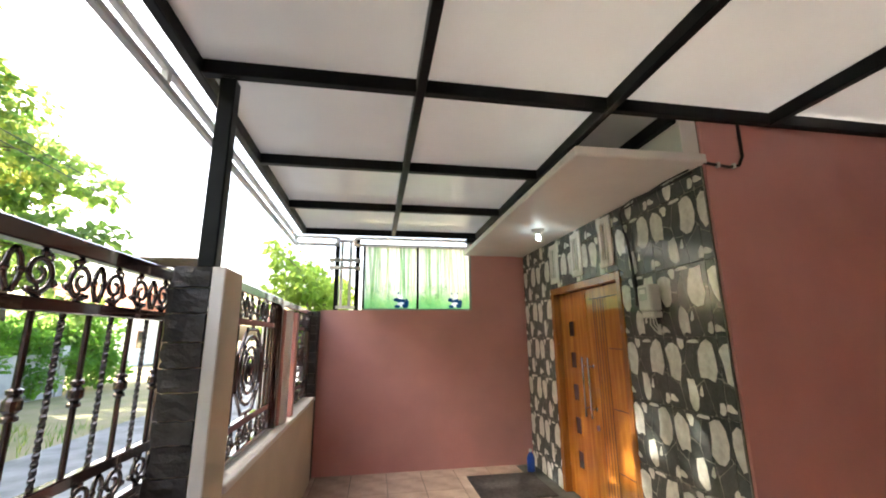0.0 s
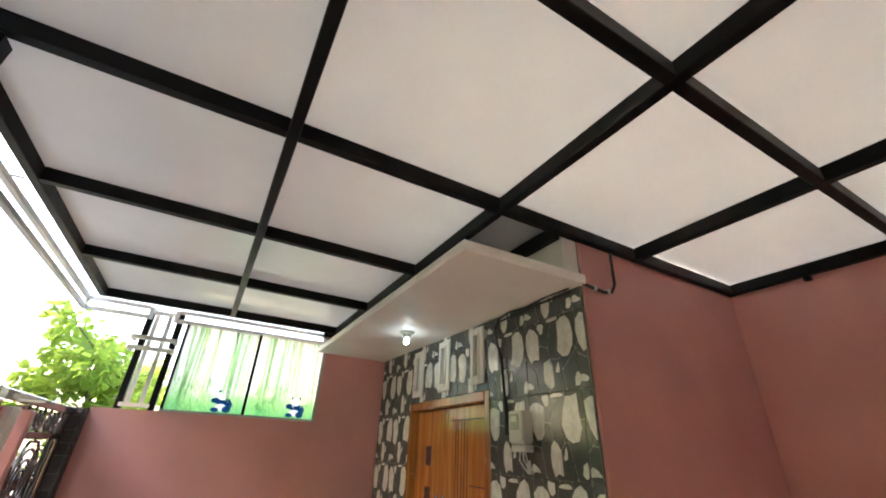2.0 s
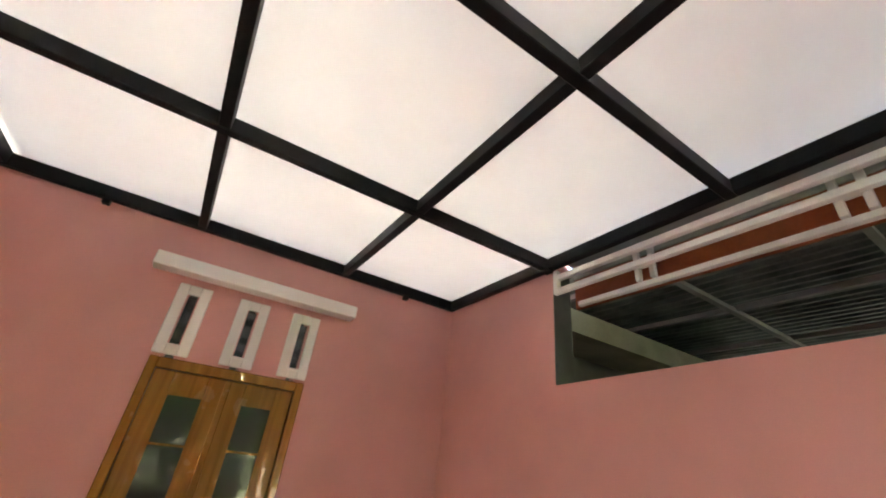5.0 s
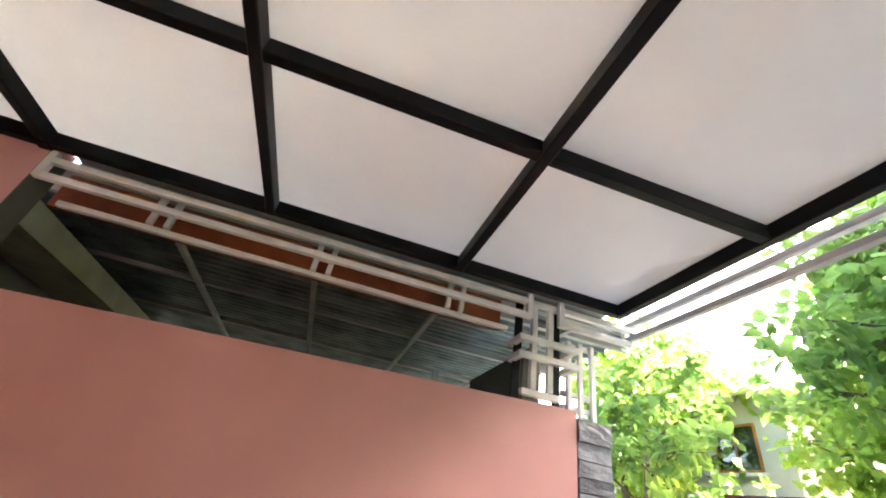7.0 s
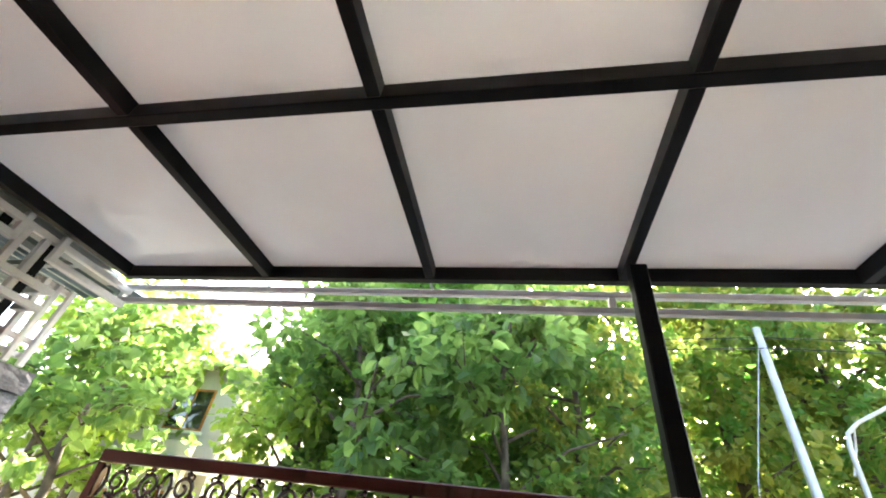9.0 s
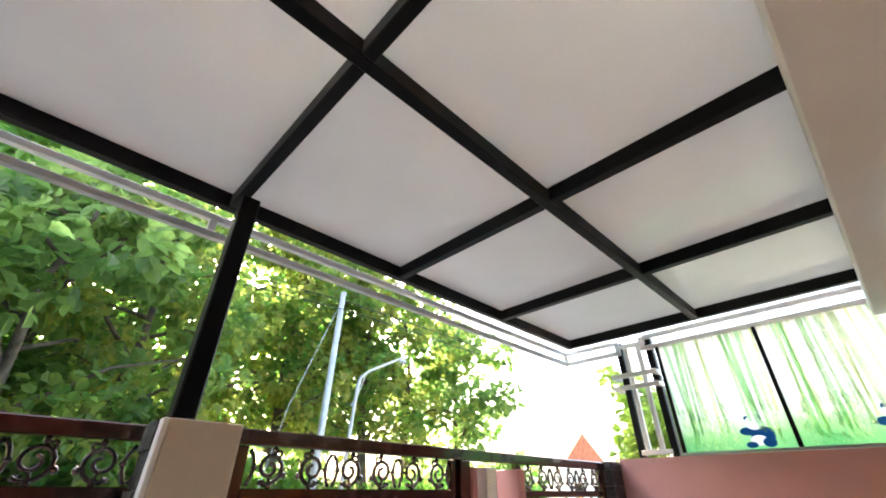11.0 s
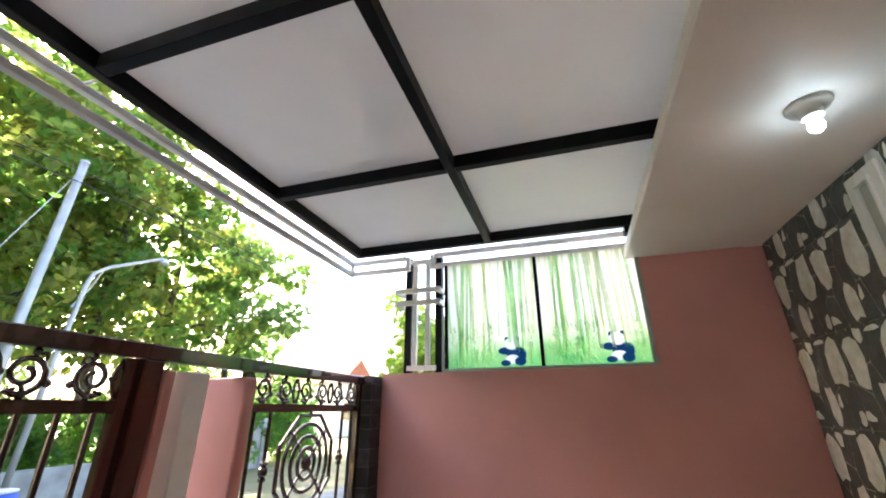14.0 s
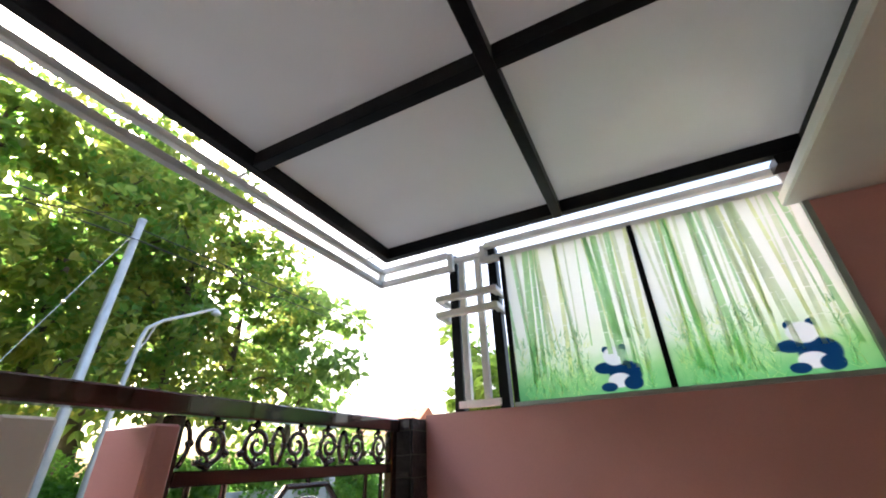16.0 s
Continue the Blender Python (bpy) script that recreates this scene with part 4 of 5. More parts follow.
# white above, green below, as printed
mixn = [n for n in nt.nodes if n.bl_idname == "ShaderNodeMix"][0]
tcn = [n for n in nt.nodes if n.bl_idname == "ShaderNodeTexCoord"][0]
noi = [n for n in nt.nodes if n.bl_idname == "ShaderNodeTexNoise"][0]
sep = nt.nodes.new("ShaderNodeSeparateXYZ")
nt.links.new(tcn.outputs["Object"], sep.inputs[0])
add = nt.nodes.new("ShaderNodeMath")
add.operation = 'MULTIPLY_ADD'
add.inputs[1].default_value = 0.22
nt.links.new(noi.outputs[0], add.inputs[0])
nt.links.new(sep.outputs[2], add.inputs[2])
mr = nt.nodes.new("ShaderNodeMapRange")
mr.inputs[1].default_value, mr.inputs[2].default_value = 1.98, 2.42
nt.links.new(add.outputs[0], mr.inputs[0])
rmp = nt.nodes.new("ShaderNodeValToRGB")
rmp.color_ramp.elements[0].color, rmp.color_ramp.elements[1].color = (0.27, 0.61, 0.35, 1), (0.86, 0.87, 0.85, 1)
e = rmp.color_ramp.elements.new(0.35)
e.color = (0.50, 0.73, 0.46, 1)
e = rmp.color_ramp.elements.new(0.62)
e.color = (0.79, 0.85, 0.76, 1)
nt.links.new(mr.outputs[0], rmp.inputs[0])
shade = rmp.outputs[0]
WHT, NVY = (0.78, 0.80, 0.82, 1), (0.045, 0.15, 0.28, 1)
for px in (1.255, 1.965):                              # rounded navy and white printed shapes
    for cx, cz, rx, rz, colr in ((0.03, 0.075, 0.07, 0.055, NVY), (-0.05, 0.105, 0.05, 0.026, NVY), (0.0, 0.045, 0.05, 0.032, WHT), (-0.035, 0.188, 0.016, 0.016, NVY), (0.04, 0.19, 0.016, 0.016, NVY),
                                 (0.0, 0.155, 0.052, 0.043, WHT), (0.055, 0.03, 0.04, 0.03, NVY), (-0.05, 0.02, 0.035, 0.02, NVY)):
        dist = nt.nodes.new("ShaderNodeVectorMath")
        dist.operation = 'MULTIPLY_ADD'
        dist.inputs[1].default_value = (1 / rx, 0, 1 / rz)
        dist.inputs[2].default_value = (-(px + cx) / rx, 0, -(1.935 + cz) / rz)
        nt.links.new(tcn.outputs["Object"], dist.inputs[0])
        ln = nt.nodes.new("ShaderNodeVectorMath")
        ln.operation = 'LENGTH'
        nt.links.new(dist.outputs[0], ln.inputs[0])
        edge = nt.nodes.new("ShaderNodeMapRange")
        edge.inputs[1].default_value, edge.inputs[2].default_value, edge.inputs[3].default_value, edge.inputs[4].default_value = 0.92, 1.08, 1.0, 0.0
        nt.links.new(ln.outputs["Value"], edge.inputs[0])
        over = nt.nodes.new("ShaderNodeMix")
        over.data_type = 'RGBA'
        nt.links.new(edge.outputs[0], over.inputs[0])
        nt.links.new(shade, over.inputs[6])
        over.inputs[7].default_value = colr
        shade = over.outputs[2]
for n in nt.nodes:
    if n.bl_idname == "ShaderNodeBsdfTranslucent" or n.bl_idname == "ShaderNodeBsdfPrincipled":
        nt.links.new(shade, n.inputs[0])
STEM = [film_mat("bamboo_green_film", (0.50, 0.75, 0.47), 0.92), film_mat("bamboo_pale_film", (0.70, 0.78, 0.62), 0.92), film_mat("bamboo_yellow_film", (0.76, 0.82, 0.52), 0.92)]
GRASSF = [film_mat("blade_pale_film", (0.76, 0.86, 0.52), 0.92), film_mat("blade_green_film", (0.34, 0.66, 0.38), 0.92)]
NAVY = film_mat("navy_print_film", (0.02, 0.12, 0.26), 0.6)
WHITEF = film_mat("white_print_film", (0.95, 0.95, 0.95), 0.92)
GLY = FAR + 0.012
PX0, PX1, PXM, PZ0, PZ1 = 0.765, 2.185, 1.467, 1.915, 2.735
screen = thing("printed_glass_screen", "glass screen printed with green bamboo, above the pink wall", "glass screen")
for xa, xb in ((PX0 + 0.012, PXM - 0.012), (PXM + 0.012, PX1 - 0.022)):
    pane = part("pane", boxes((xa, xb, GLY, GLY + 0.005, PZ0 + 0.012, PZ1)), FILM, screen, "pane with printed bamboo film")
    rnd = random.Random(int(xa * 100))
    for k in range(34):                                # bamboo stems
        x = rnd.uniform(xa + 0.02, xb - 0.02)
        w, lean = rnd.choice((0.004, 0.006, 0.008, 0.011)), rnd.uniform(-0.05, 0.03)
        zb = rnd.uniform(PZ0 + 0.07, PZ0 + 0.28)
        m = rnd.choice((0, 0, 1, 1, 2))
        yy = GLY - 0.0008 - 0.00009 * k
        bm = bmesh.new()
        seg = 6
        for i in range(seg):
            za, zc = zb + (PZ1 - zb) * i / seg + 0.002, zb + (PZ1 - zb) * (i + 1) / seg - 0.002
            ua, uc = lean * i / seg, lean * (i + 1) / seg
            q = [(x + ua - w, za), (x + ua + w, za), (x + uc + w * 0.92, zc), (x + uc - w * 0.92, zc)]
            q = [(min(max(a, xa), xb), c) for a, c in q]
            if abs(q[0][0] - q[1][0]) > 1e-4 and abs(q[2][0] - q[3][0]) > 1e-4:
                bm.faces.new([bm.verts.new((a, yy, c)) for a, c in q])
        part("bamboo_stem", bm, STEM[m], pane)
    for m in (0, 1):                                   # grass blades
        bm = bmesh.new()
        for k in range(420):
            x, z = rnd.uniform(xa + 0.03, xb - 0.05), PZ0 + 0.015 + 0.30 * rnd.random() ** 1.3
            l, a = rnd.uniform(0.02, 0.06), rnd.uniform(-1.1, 1.1)
            dx, dz = l * math.sin(a), l * math.cos(a)
            yy = GLY - 0.0046 - 0.0005 * m
            if xa < x + dx < xb and min(abs(x - 1.255), abs(x - 1.965)) > 0.11:
                bm.faces.new([bm.verts.new(p) for p in ((x, yy, z), (x + 0.005, yy, z), (x + dx, yy, z + dz))])
        ob = part("printed_grass", bm, GRASSF[m], pane)
        tagged(ob, kind="stuff")
part("divider", boxes((PXM - 0.012, PXM + 0.012, FAR - 0.004, FAR + 0.03, PZ0 + 0.012, PZ1), bevel=0.002), BLACK, screen, "black divider")
part("frame_side", boxes((PX0 - 0.012, PX0 + 0.012, FAR - 0.004, FAR + 0.03, PZ0 + 0.012, PZ1), bevel=0.002), BLACK, screen)
ALU = mat("grey_green_aluminium", (0.36, 0.40, 0.36), 0.35, metal=0.5, var=0.06)
part("frame_side", boxes((PX1 - 0.022, PX1 + 0.004, FAR - 0.008, FAR + 0.03, PZ0 + 0.012, 2.74), bevel=0.002), ALU, screen)
part("frame_sill", boxes((PX0 - 0.012, PX1 + 0.004, FAR - 0.006, FAR + 0.03, PZ0 - 0.008, PZ0 + 0.0115), bevel=0.002), ALU, screen)

# ---- neighbour's carport beyond the near wall ----
nb = thing("neighbour_carport", "neighbour's zinc sheet carport roof on grey steel frame", "carport")
bm = bmesh.new()
NX0, NX1, NY0, NY1 = -0.5, 5.0, NEAR - 4.4, NEAR - 0.3
cols = 150
for i in range(cols + 1):
    y = NY0 + (NY1 - NY0) * i / cols
    dz = 0.017 * (1 if i % 4 in (0, 1) else -1)
    for x in (NX0, NX1):
        bm.verts.new((x, y, 2.98 + dz + 0.03 * (NY1 - y)))
bm.verts.ensure_lookup_table()
for i in range(cols):
    bm.faces.new([bm.verts[k] for k in (2 * i, 2 * i + 1, 2 * i + 3, 2 * i + 2)])
part("roof_sheet", bm, ZINC, nb, "corrugated zinc sheets")
GREYS = mat("grey_steel_paint", (0.33, 0.36, 0.35), 0.45, var=0.08, scale=6)
for x in (0.1, 1.05, 2.0, 2.95, 3.9):
    part("rafter", boxes((x - 0.02, x + 0.02, NY0, NY1, 2.885, 2.92)), GREYS, nb)
for k in range(5):
    y = NY1 - 0.25 - 0.95 * k
    part("purlin", boxes((NX0, NX1, y - 0.02, y + 0.02, 2.905, 2.944)), POLE, nb)
part("fascia", boxes((0.75, 3.36, NEAR - 0.23, NEAR - 0.20, 2.65, 2.86), bevel=0.003), RUST, nb, "rust-red fascia board")
part("gutter", boxes((-0.1, 3.36, NEAR - 0.26, NEAR - 0.19, 2.862, 2.945), bevel=0.004), GREYS, nb)
part("front_post", boxes((0.55, 0.61, NY1 - 2.05, NY1 - 1.99, -0.15, 2.9)), GREYS, nb)
part("front_post", boxes((0.55, 0.61, NY0 + 0.1, NY0 + 0.16, -0.15, 2.9)), GREYS, nb)
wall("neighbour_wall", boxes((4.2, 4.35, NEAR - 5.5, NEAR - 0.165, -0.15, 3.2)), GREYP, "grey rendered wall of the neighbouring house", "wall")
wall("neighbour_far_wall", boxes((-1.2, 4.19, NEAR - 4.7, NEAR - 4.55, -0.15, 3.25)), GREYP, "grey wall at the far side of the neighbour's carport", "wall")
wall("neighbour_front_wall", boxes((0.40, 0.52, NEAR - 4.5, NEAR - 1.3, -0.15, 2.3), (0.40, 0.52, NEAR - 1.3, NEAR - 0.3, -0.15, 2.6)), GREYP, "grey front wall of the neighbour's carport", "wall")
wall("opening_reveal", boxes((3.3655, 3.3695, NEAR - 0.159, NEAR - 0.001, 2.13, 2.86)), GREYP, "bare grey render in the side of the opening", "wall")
part("edge_flashing", boxes((-0.02, 3.36, NEAR - 0.30, NEAR + 0.02, 2.948, 2.953)), GREYS, nb, "grey sheet flashing")
bm = boxes((3.62, 3.74, NEAR - 3.4, NEAR - 0.34, 2.62, 2.80), (3.741, 4.195, NEAR - 3.4, NEAR - 0.34, 2.66, 2.70))
part("lintel", bm, mat("dull_green_cream_paint", (0.36, 0.38, 0.28), 0.6, var=0.12, scale=3, fine=60, bump=0.1), nb, "dull cream lintel beam")


# ---- ground, road ----
bm = bmesh.new()
bmesh.ops.create_grid(bm, x_segments=60, y_segments=60, size=400)
ground = tagged(obj("ground", bm, SOIL), "dry verge soil with patches of grass", "ground", kind="structure")
ground.location.z = -0.2
wall("road", boxes((-4.3, -0.75, -120, 120, -0.19, -0.15)), ROAD, "grey asphalt village road in front of the gate", "road")
wall("pavement", boxes((-0.745, -0.105, -120, 120, -0.19, -0.12)), BLOCK, "concrete strip between road and fence", "pavement")
wall("drive_apron", boxes((-0.104, 4.9, -3.2, -0.2, -0.19, -0.18)), BLOCK, "concrete bed under the terrace floor", "pavement")

# ---- trees ----
def leaf_cloud(seed, blobs, per, size, gaps):
    """Leaves of a crown: folded pointed blades on small sprays round limb ends."""
    rnd = np.random.RandomState(seed)
    c, up, side = [], [], []
    for bx, by, bz, br in blobs:
        k = int(per * br * br)
        d = rnd.normal(size=(k, 3))
        d /= np.linalg.norm(d, axis=1)[:, None]
        r = br * rnd.uniform(0.35, 1.05, k) ** 0.6
        p = np.array([bx, by, bz]) + d * r[:, None] * [1, 1, 0.85]
        f = np.array([noise.noise(Vector(q) * 1.9 + Vector((seed * 7.0, 0, 0))) for q in p])
        p, d = p[f > gaps], d[f > gaps]
        k = len(p)
        t = d + rnd.normal(size=(k, 3)) * 0.7 + [0, 0, -0.35]
        t /= np.linalg.norm(t, axis=1)[:, None]
        s = np.cross(t, rnd.normal(size=(k, 3)) * 0.5 + [0, 0, 1])
        s /= np.linalg.norm(s, axis=1)[:, None]
        c.append(p), up.append(t), side.append(s)
    c, up, side = map(np.concatenate, (c, up, side))
    n = np.cross(side, up)
    l = size * rnd.uniform(0.6, 1.3, len(c))[:, None]
    w = l * rnd.uniform(0.32, 0.48, len(c))[:, None]
    base, tip = c, c + up * l - n * l * 0.12
    m1, m2 = c + up * l * 0.3, c + up * l * 0.7
    a, b = m1 + side * w + n * w * 0.3, m1 - side * w + n * w * 0.3
    d, e = m2 + side * w * 0.75 + n * w * 0.2, m2 - side * w * 0.75 + n * w * 0.2
    v = np.stack([base, a, d, tip, e, b], 1).reshape(-1, 3)
    i = np.arange(len(c))[:, None] * 6
    q = np.concatenate([i + [0, 1, 2, 3], i + [0, 3, 4, 5]])
    me = bpy.data.meshes.new("crown")
    me.from_pydata(v.tolist(), [], q.tolist())
    return me


def tree_kind(seed, height, spread, size, per, leaf, first=0.28, gaps=-0.25):
    """Trunk with limbs, and the crown as one mesh; returned for copying."""
    rnd = random.Random(seed)
    bm = bmesh.new()
    top = Vector((rnd.uniform(-0.5, 0.5), rnd.uniform(-0.5, 0.5), height * 0.88))
    pts = [Vector((0, 0, -0.1)).lerp(top, k / 8) + Vector((rnd.uniform(-0.1, 0.1), rnd.uniform(-0.1, 0.1), 0)) * (k > 0) for k in range(9)]
    tube(bm, pts, 0.018 * height, 9, 0.03)
    blobs = []
    limbs = 13
    for k in range(limbs):
        f = first + (0.97 - first) * k / (limbs - 1)
        p = pts[0].lerp(pts[-1], f)
        a = k * 2.4 + rnd.uniform(-0.4, 0.4)
        reach = spread * (0.55 + 0.45 * math.sin(math.pi * min(1, f * 1.05))) * rnd.uniform(0.7, 1.1)
        end = p + Vector((math.cos(a) * reach, math.sin(a) * reach, rnd.uniform(0.1, 0.6) * reach))
        midp = p.lerp(end, 0.5) + Vector((0, 0, 0.12 * reach))
        tube(bm, [p, midp, end], 0.006 * height, 6, 0.012)
        for q in range(3):
            s = p.lerp(end, 0.5 + 0.25 * q) + Vector((rnd.uniform(-0.4, 0.4), rnd.uniform(-0.4, 0.4), rnd.uniform(-0.3, 0.4)))
            tube(bm, [p.lerp(end, 0.4 + 0.2 * q), s], 0.018, 5, 0.006)
            blobs.append((*s, spread * rnd.uniform(0.22, 0.36)))
    blobs.append((*top, spread * 0.35))
    trunk = bpy.data.meshes.new("trunk")
    bmesh.ops.recalc_face_normals(bm, faces=bm.faces)
    bm.to_mesh(trunk)
    bm.free()
    trunk.materials.append(BARK)
    for p in trunk.polygons:
        p.use_smooth = True
    crown = leaf_cloud(seed, blobs, per, size, gaps)
    crown.materials.append(leaf)
    return trunk, crown


def plant(kind, label, x, y, turn, s=1.0, group="roadside trees"):
    t = thing("tree", label, "tree", group)
    t.matrix_world = pose(x, y, -0.2, 0, 0, turn)
    for nm, me in (("trunk", kind[0]), ("crown", kind[1])):
        o = new(nm, me)
        o.parent = t
        o.scale = (s, s, s)
    return t


BIG = [tree_kind(21, 9.5, 2.7, 0.30, 290, LEAF, gaps=-0.01), tree_kind(22, 10.5, 2.5, 0.21, 420, LEAFY, gaps=-0.03), tree_kind(23, 9.0, 2.6, 0.22, 450, LEAFD, 0.2, -0.04)]
NEARK = tree_kind(31, 6.6, 2.0, 0.23, 470, LEAF, 0.34, 0.08)
MID = tree_kind(61, 6.8, 2.0, 0.21, 430, LEAFB, 0.3, 0.0)
SMALL = tree_kind(41, 3.8, 1.1, 0.16, 800, LEAFB, 0.3)
BUSH = tree_kind(51, 2.2, 1.5, 0.15, 620, LEAFD, 0.1, -0.4)
rnd = random.Random(5)
LB = ("broadleaf tree with large green leaves beside the road", "tall tree with yellowing green leaves beside the road", "dense dark green tree beside the road")
# the tree at (-6.9, 0.8) is added to keep sun off the near wall tiles
for k, (x, y, kind, s) in enumerate(((-9.8, -5.2, 0, 1.05), (-8.2, -3.4, 2, 1.05), (-9.8, -0.6, 0, 1.1), (-10.6, 2.4, 1, 1.1), (-11.0, 5.4, 1, 1.1), (-11.2, 8.8, 1, 1.14), (-6.9, 0.8, 1, 0.72),
                                     (-10.6, 12.9, 0, 1.0), (-13.5, -3.0, 1, 1.1), (-14.5, 2.0, 2, 1.2), (-15.0, 8.0, 0, 1.2), (-12.5, 7.4, 1, 1.35), (-11.3, 10.7, 1, 1.0))):
    plant(BIG[kind], LB[kind], x, y, 57 * k, s)
for k, (x, y, s) in enumerate(((-4.9, -8.5, 0.92), (-5.5, -3.1, 1.0), (-5.8, -0.9, 0.98), (-7.4, -4.4, 1.15))):
    plant(NEARK, "young tree with large pale green leaves by the kerb", x, y, 71 * k + 15, s)
for k, (x, y, s) in enumerate(((-6.0, -4.7, 0.75), (-8.3, -11.7, 1.2), (-6.2, -10.8, 1.0))):
    plant(MID, "young tree with sunlit yellow-green leaves by the road", x, y, 83 * k + 20, s)
plant(SMALL, "small light green tree beyond the pink wall", -0.6, 7.6, 40, 0.92, "garden trees")
plant(SMALL, "small light green tree beyond the pink wall", -2.2, 24.0, 140, 1.3, "garden trees")
for k in range(3, 14):
    plant(BUSH, "dense green roadside shrub", (-6.6 if k < 6 else -9.9) - 0.9 * rnd.random(), -9 + 2.0 * k, 63 * k, rnd.uniform(0.8, 1.15), "roadside shrubs")
bm_g = np.random.RandomState(8)
k = 5000
gx, gy = bm_g.uniform(-9, -4.4, k), bm_g.uniform(-12, 8, k)
gh, ga = bm_g.uniform(0.06, 0.28, k), bm_g.uniform(0, 6.3, k)
gv = np.stack([np.stack([gx, gy, 0 * gx - 0.21], 1), np.stack([gx + 0.02 * np.cos(ga), gy + 0.02 * np.sin(ga), 0 * gx - 0.21], 1),
               np.stack([gx + 0.4 * gh * np.sin(ga), gy + 0.4 * gh * np.cos(ga), gh - 0.2], 1)], 1).reshape(-1, 3)
gm = bpy.data.meshes.new("grass")
gm.from_pydata(gv.tolist(), [], (np.arange(k)[:, None] * 3 + [0, 1, 2]).tolist())
gm.materials.append(LEAFY)
tagged(new("grass", gm), "tufts of verge grass under the trees", "grass", kind="stuff")

# ---- block wall, poles, wires ----
wall("street_wall", boxes((-8.6, -8.4, 2.6, 8.8, -0.2, 0.62), (-9.4, -9.2, 9.5, 13.5, -0.2, 1.15), (-9.45, -9.15, 13.5, 13.8, -0.2, 1.4)), BLOCK, "grey concrete block wall beyond the verge", "wall")
pole = thing("utility_pole", "pale grey steel utility pole leaning beside the road", "utility pole")
bm = bmesh.new()
tube(bm, [(-7.55, 4.75, -0.3), (-7.7, 4.9, 3.0), (-7.80, 5.03, 6.6)], 0.10, 14, 0.075)
part("shaft", bm, POLE, pole, "", True)
bm = bmesh.new()
lathe(bm, (-7.8, 5.03, 6.6), [(0.085, -0.02), (0.085, 0.03), (0.02, 0.06)], 12)
part("cap", bm, POLE, pole)
bm = bmesh.new()
tube(bm, [(-7.85, 5.0, 6.3), (-6.9, 3.6, 3.2), (-6.3, 2.7, -0.2)], 0.007, 5)
part("stay_wire", bm, POLE, pole, "thin steel stay wire")
sl = thing("street_lamp", "white street lamp with a curved arm beside the road", "street lamp")
bm = bmesh.new()
tube(bm, [(-7.2, 5.25, -0.3), (-7.1, 5.3, 2.5), (-7.03, 5.36, 3.9), (-7.0, 5.41, 4.14), (-6.95, 5.62, 4.33), (-6.77, 6.50, 4.80)], 0.05, 10, 0.03)
part("arm_pole", bm, POLE, sl, "", True)
bm = bmesh.new()
lathe(bm, (-6.765, 6.55, 4.74), [(0.03, 0.07), (0.06, 0.03), (0.10, -0.02), (0.10, -0.05), (0.03, -0.08)], 14)
part("lamp_head", bm, POLE, sl, "", True)
bm = bmesh.new()
tube(bm, [(-7.1, 5.28, 3.45), (-7.12, 5.5, 3.9), (-7.0, 5.55, 4.25)], 0.02, 6)
part("bracket", bm, POLE, sl)
drum = thing("plastic_drum", "blue plastic drum standing on the verge", "drum")
bm = bmesh.new()
lathe(bm, (-6.5, 4.8, -0.2), [(0.24, 0.0), (0.27, 0.04), (0.27, 0.2), (0.28, 0.22), (0.27, 0.24), (0.27, 0.5), (0.28, 0.52), (0.27, 0.54), (0.27, 0.72), (0.24, 0.76)], 20)
part("body", bm, BLUE, drum, "", True)
bm = bmesh.new()
lathe(bm, (-6.5, 4.8, -0.2), [(0.25, 0.761), (0.255, 0.79), (0.2, 0.80)], 20)
part("lid", bm, PLASTIC, drum, "", True)
wires = thing("overhead_wire", "thin black overhead wire along the road", "wire")
bm = bmesh.new()
for z, o in ((6.4, 0.0), (6.1, 0.08)):
    tube(bm, [(-7.8 + o, 5.03, z), (-6.5 + o, 14, z - 0.7), (-5 + o, 24, z - 0.8), (-3.4 + o, 36, z)], 0.012, 5)
    tube(bm, [(-7.8 + o, 5.03, z), (-8.3 + o, -8, z - 0.6), (-8.8 + o, -22, z)], 0.012, 5)
part("strand", bm, CABLE, wires)


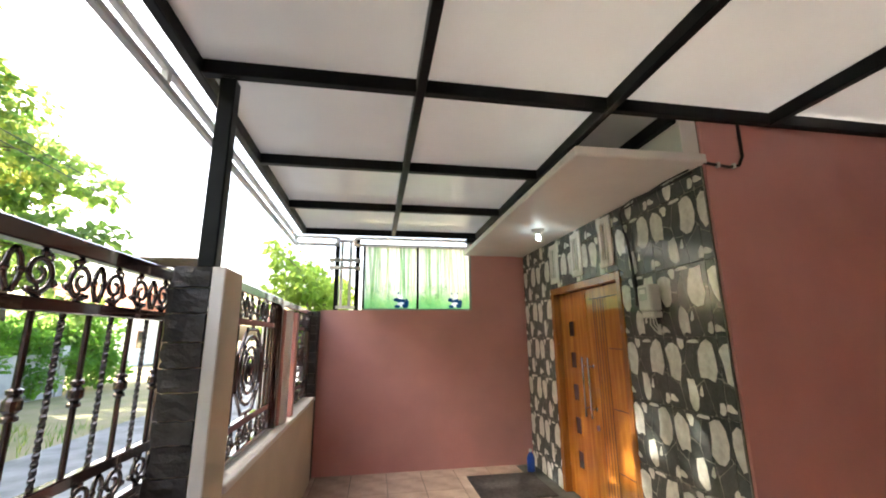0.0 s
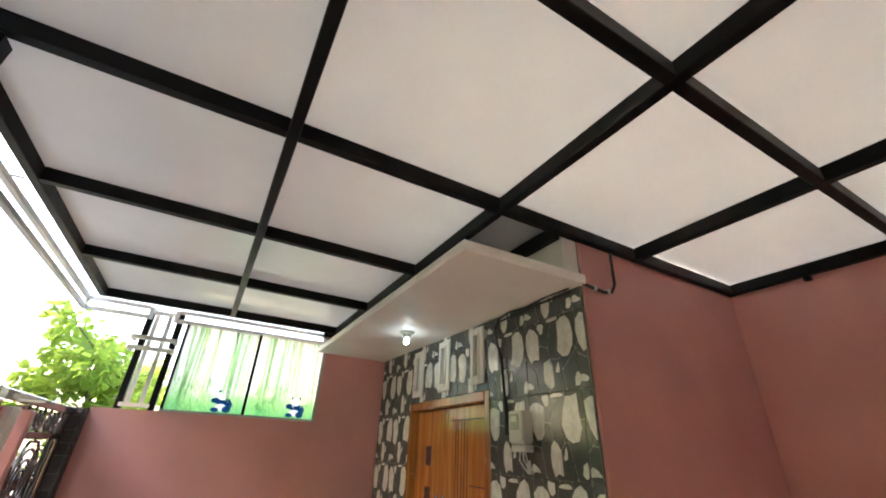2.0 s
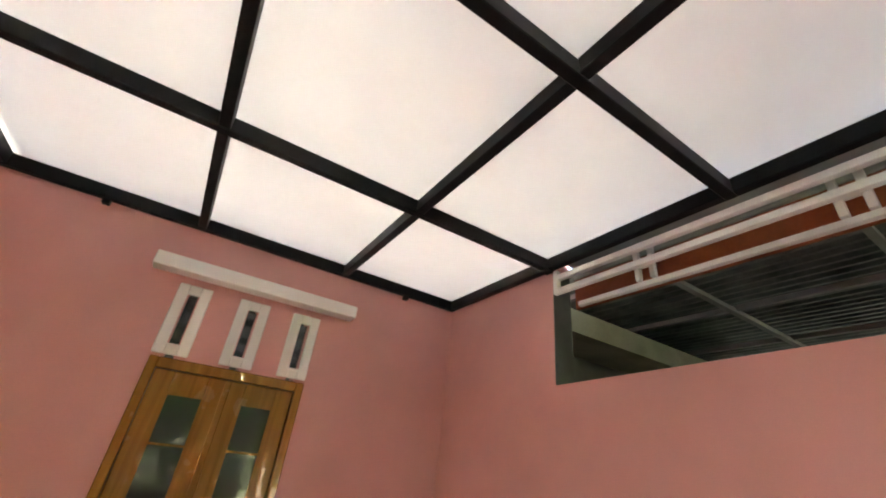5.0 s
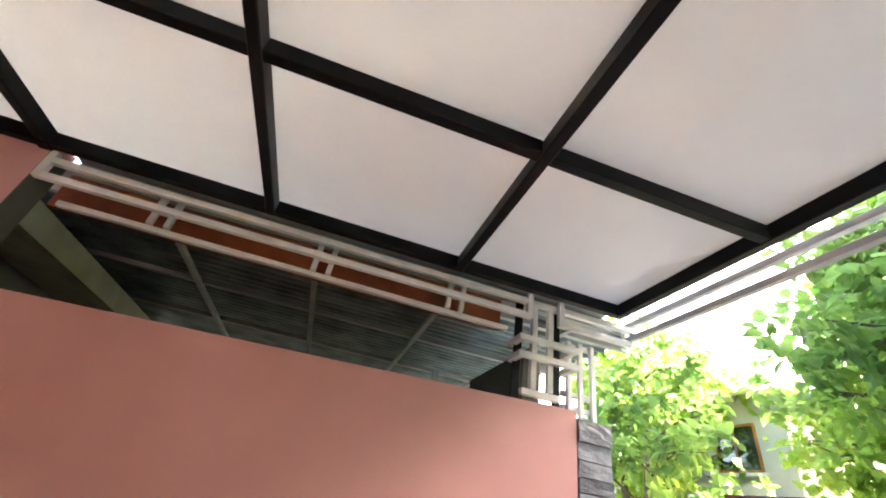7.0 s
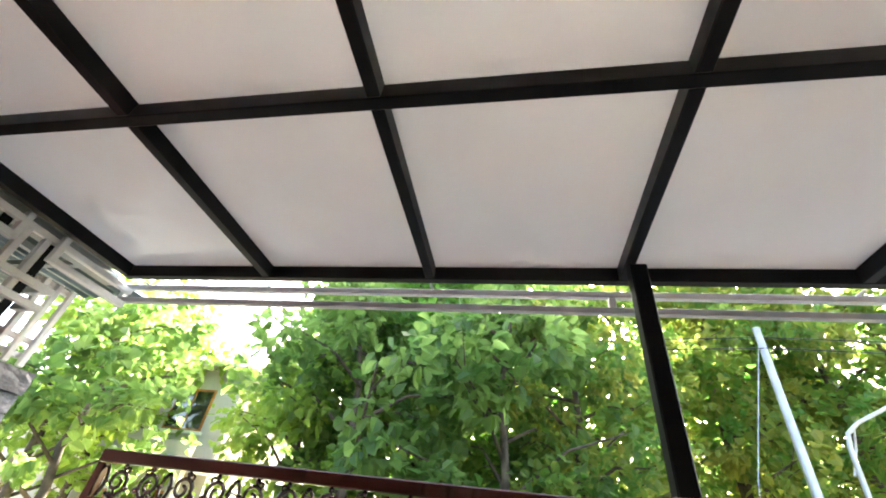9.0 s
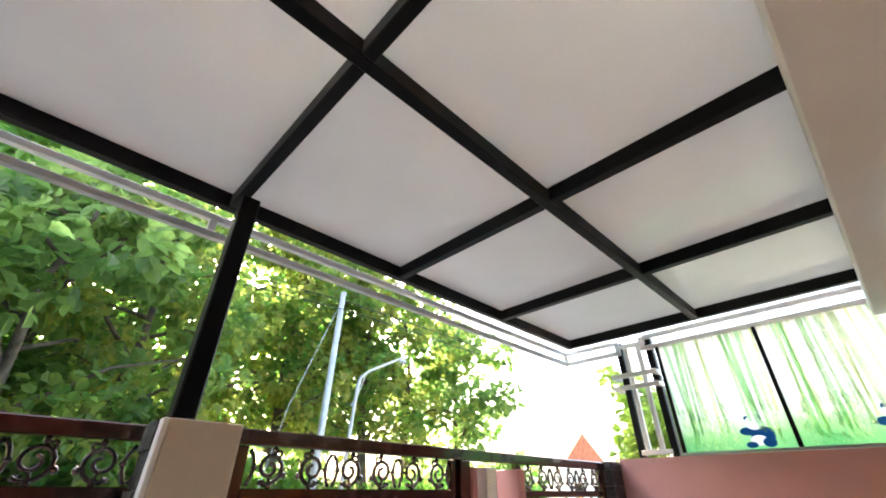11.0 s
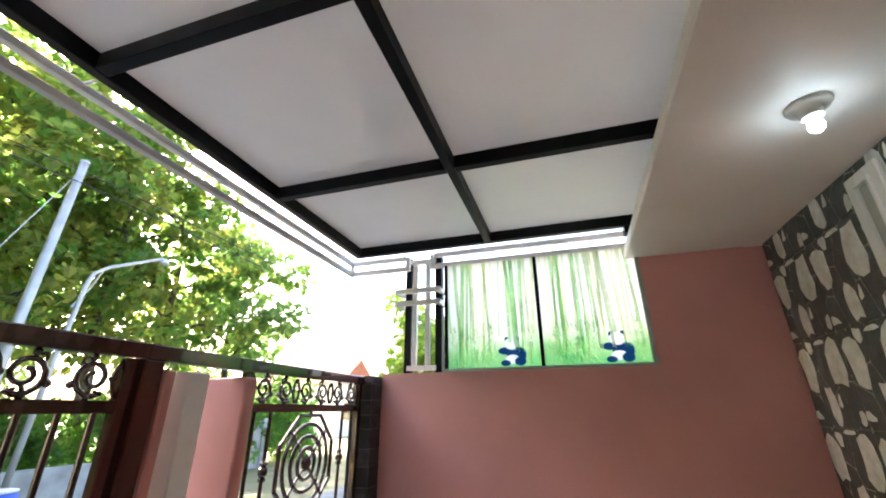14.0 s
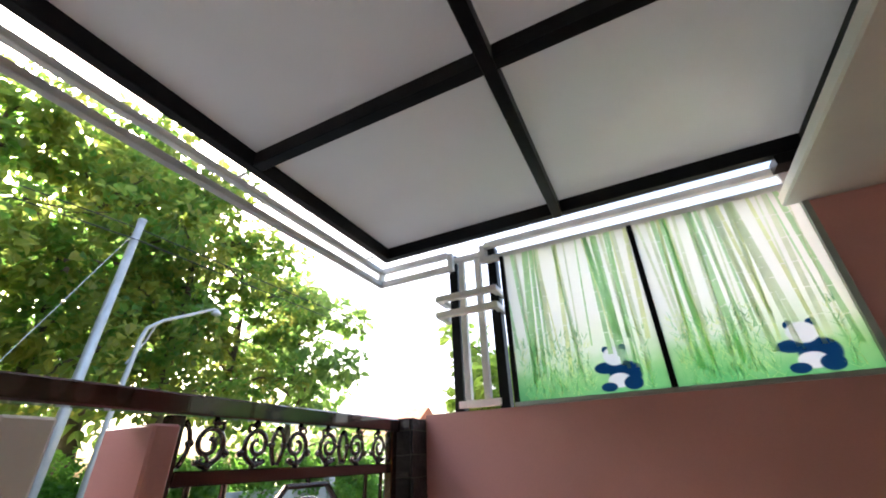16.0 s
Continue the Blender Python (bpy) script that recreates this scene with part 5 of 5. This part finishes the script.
# ---- houses across the road ----
def house(name, label, x0, x1, y0, y1, h, roof_h, wallm, windows, doors, side, roofm=ROOFT, roof_label="orange clay tile roof"):
    t = thing(name, label, "house", "houses")
    t.location = ((x0 + x1) / 2, (y0 + y1) / 2, -0.2)
    t.matrix_world = Matrix.Translation(t.location)
    part("wall", boxes((x0, x1, y0, y1, -0.2, h), bevel=0.01), wallm, t)
    bm = bmesh.new()
    e = 0.5
    ym = (y0 + y1) / 2
    pts = [(x0 - e, y0 - e, h), (x1 + e, y0 - e, h), (x1 + e, y1 + e, h), (x0 - e, y1 + e, h), (x0 - e, ym, h + roof_h), (x1 + e, ym, h + roof_h)]
    v = [bm.verts.new(p) for p in pts]
    for f in ((0, 1, 5, 4), (2, 3, 4, 5), (1, 2, 5), (3, 0, 4), (3, 2, 1, 0)):
        bm.faces.new([v[k] for k in f])
    part("roof", bm, roofm, t, roof_label)
    for ya, yb, za, zb in windows:
        w = part("window", boxes((x1 - 0.02, x1 + 0.03, ya, yb, za, zb), bevel=0.005), FRAMEW, t)
        part("pane", boxes((x1 + 0.031, x1 + 0.036, ya + 0.07, (ya + yb) / 2 - 0.03, za + 0.07, zb - 0.07)), DARKG, w)
        part("pane", boxes((x1 + 0.031, x1 + 0.036, (ya + yb) / 2 + 0.03, yb - 0.07, za + 0.07, zb - 0.07)), DARKG, w)
        part("sill", boxes((x1, x1 + 0.12, ya - 0.08, yb + 0.08, za - 0.08, za - 0.002)), WHITE, w)
    for ya, yb, zb in doors:
        part("door", boxes((x1 - 0.02, x1 + 0.03, ya, yb, -0.19, zb), bevel=0.005), FRAMEW, t)
    if side:
        part("porch_slab", boxes((x1 + 0.001, x1 + 1.0, y0, y1, 2.55, 2.67)), wallm, t)
        for y in (y0 + 0.1, ym, y1 - 0.3):
            part("porch_column", boxes((x1 + 0.75, x1 + 0.95, y, y + 0.2, -0.2, 2.548)), wallm, t)
        part("balcony_wall", boxes((x1 + 0.9, x1 + 1.0, y0, y1, 2.672, 3.2)), wallm, t)
    return t


# off-white lowered in value for the tree shade on the house walls
OFFW = mat("dimmed_off_white_paint", (0.50, 0.48, 0.43), 0.65, var=0.08, scale=1.2, fine=60, bump=0.1)
house("house", "two-storey white house behind the roadside trees", -15.0, -9.4, -14.6, -8.8, 5.4, 0.3, OFFW,
      ((-10.9, -9.6, 3.6, 4.8), (-13.3, -12.0, 3.6, 4.8), (-10.6, -9.5, 0.9, 2.1)), ((-12.6, -11.6, 2.0),), True, BLOCK, "low grey concrete roof")
house("house", "far low house with an orange tile roof", -22.0, -15.5, 29.0, 34.0, 3.6, 2.0, WHITE, ((30, 31.2, 1.0, 2.2),), (), False)
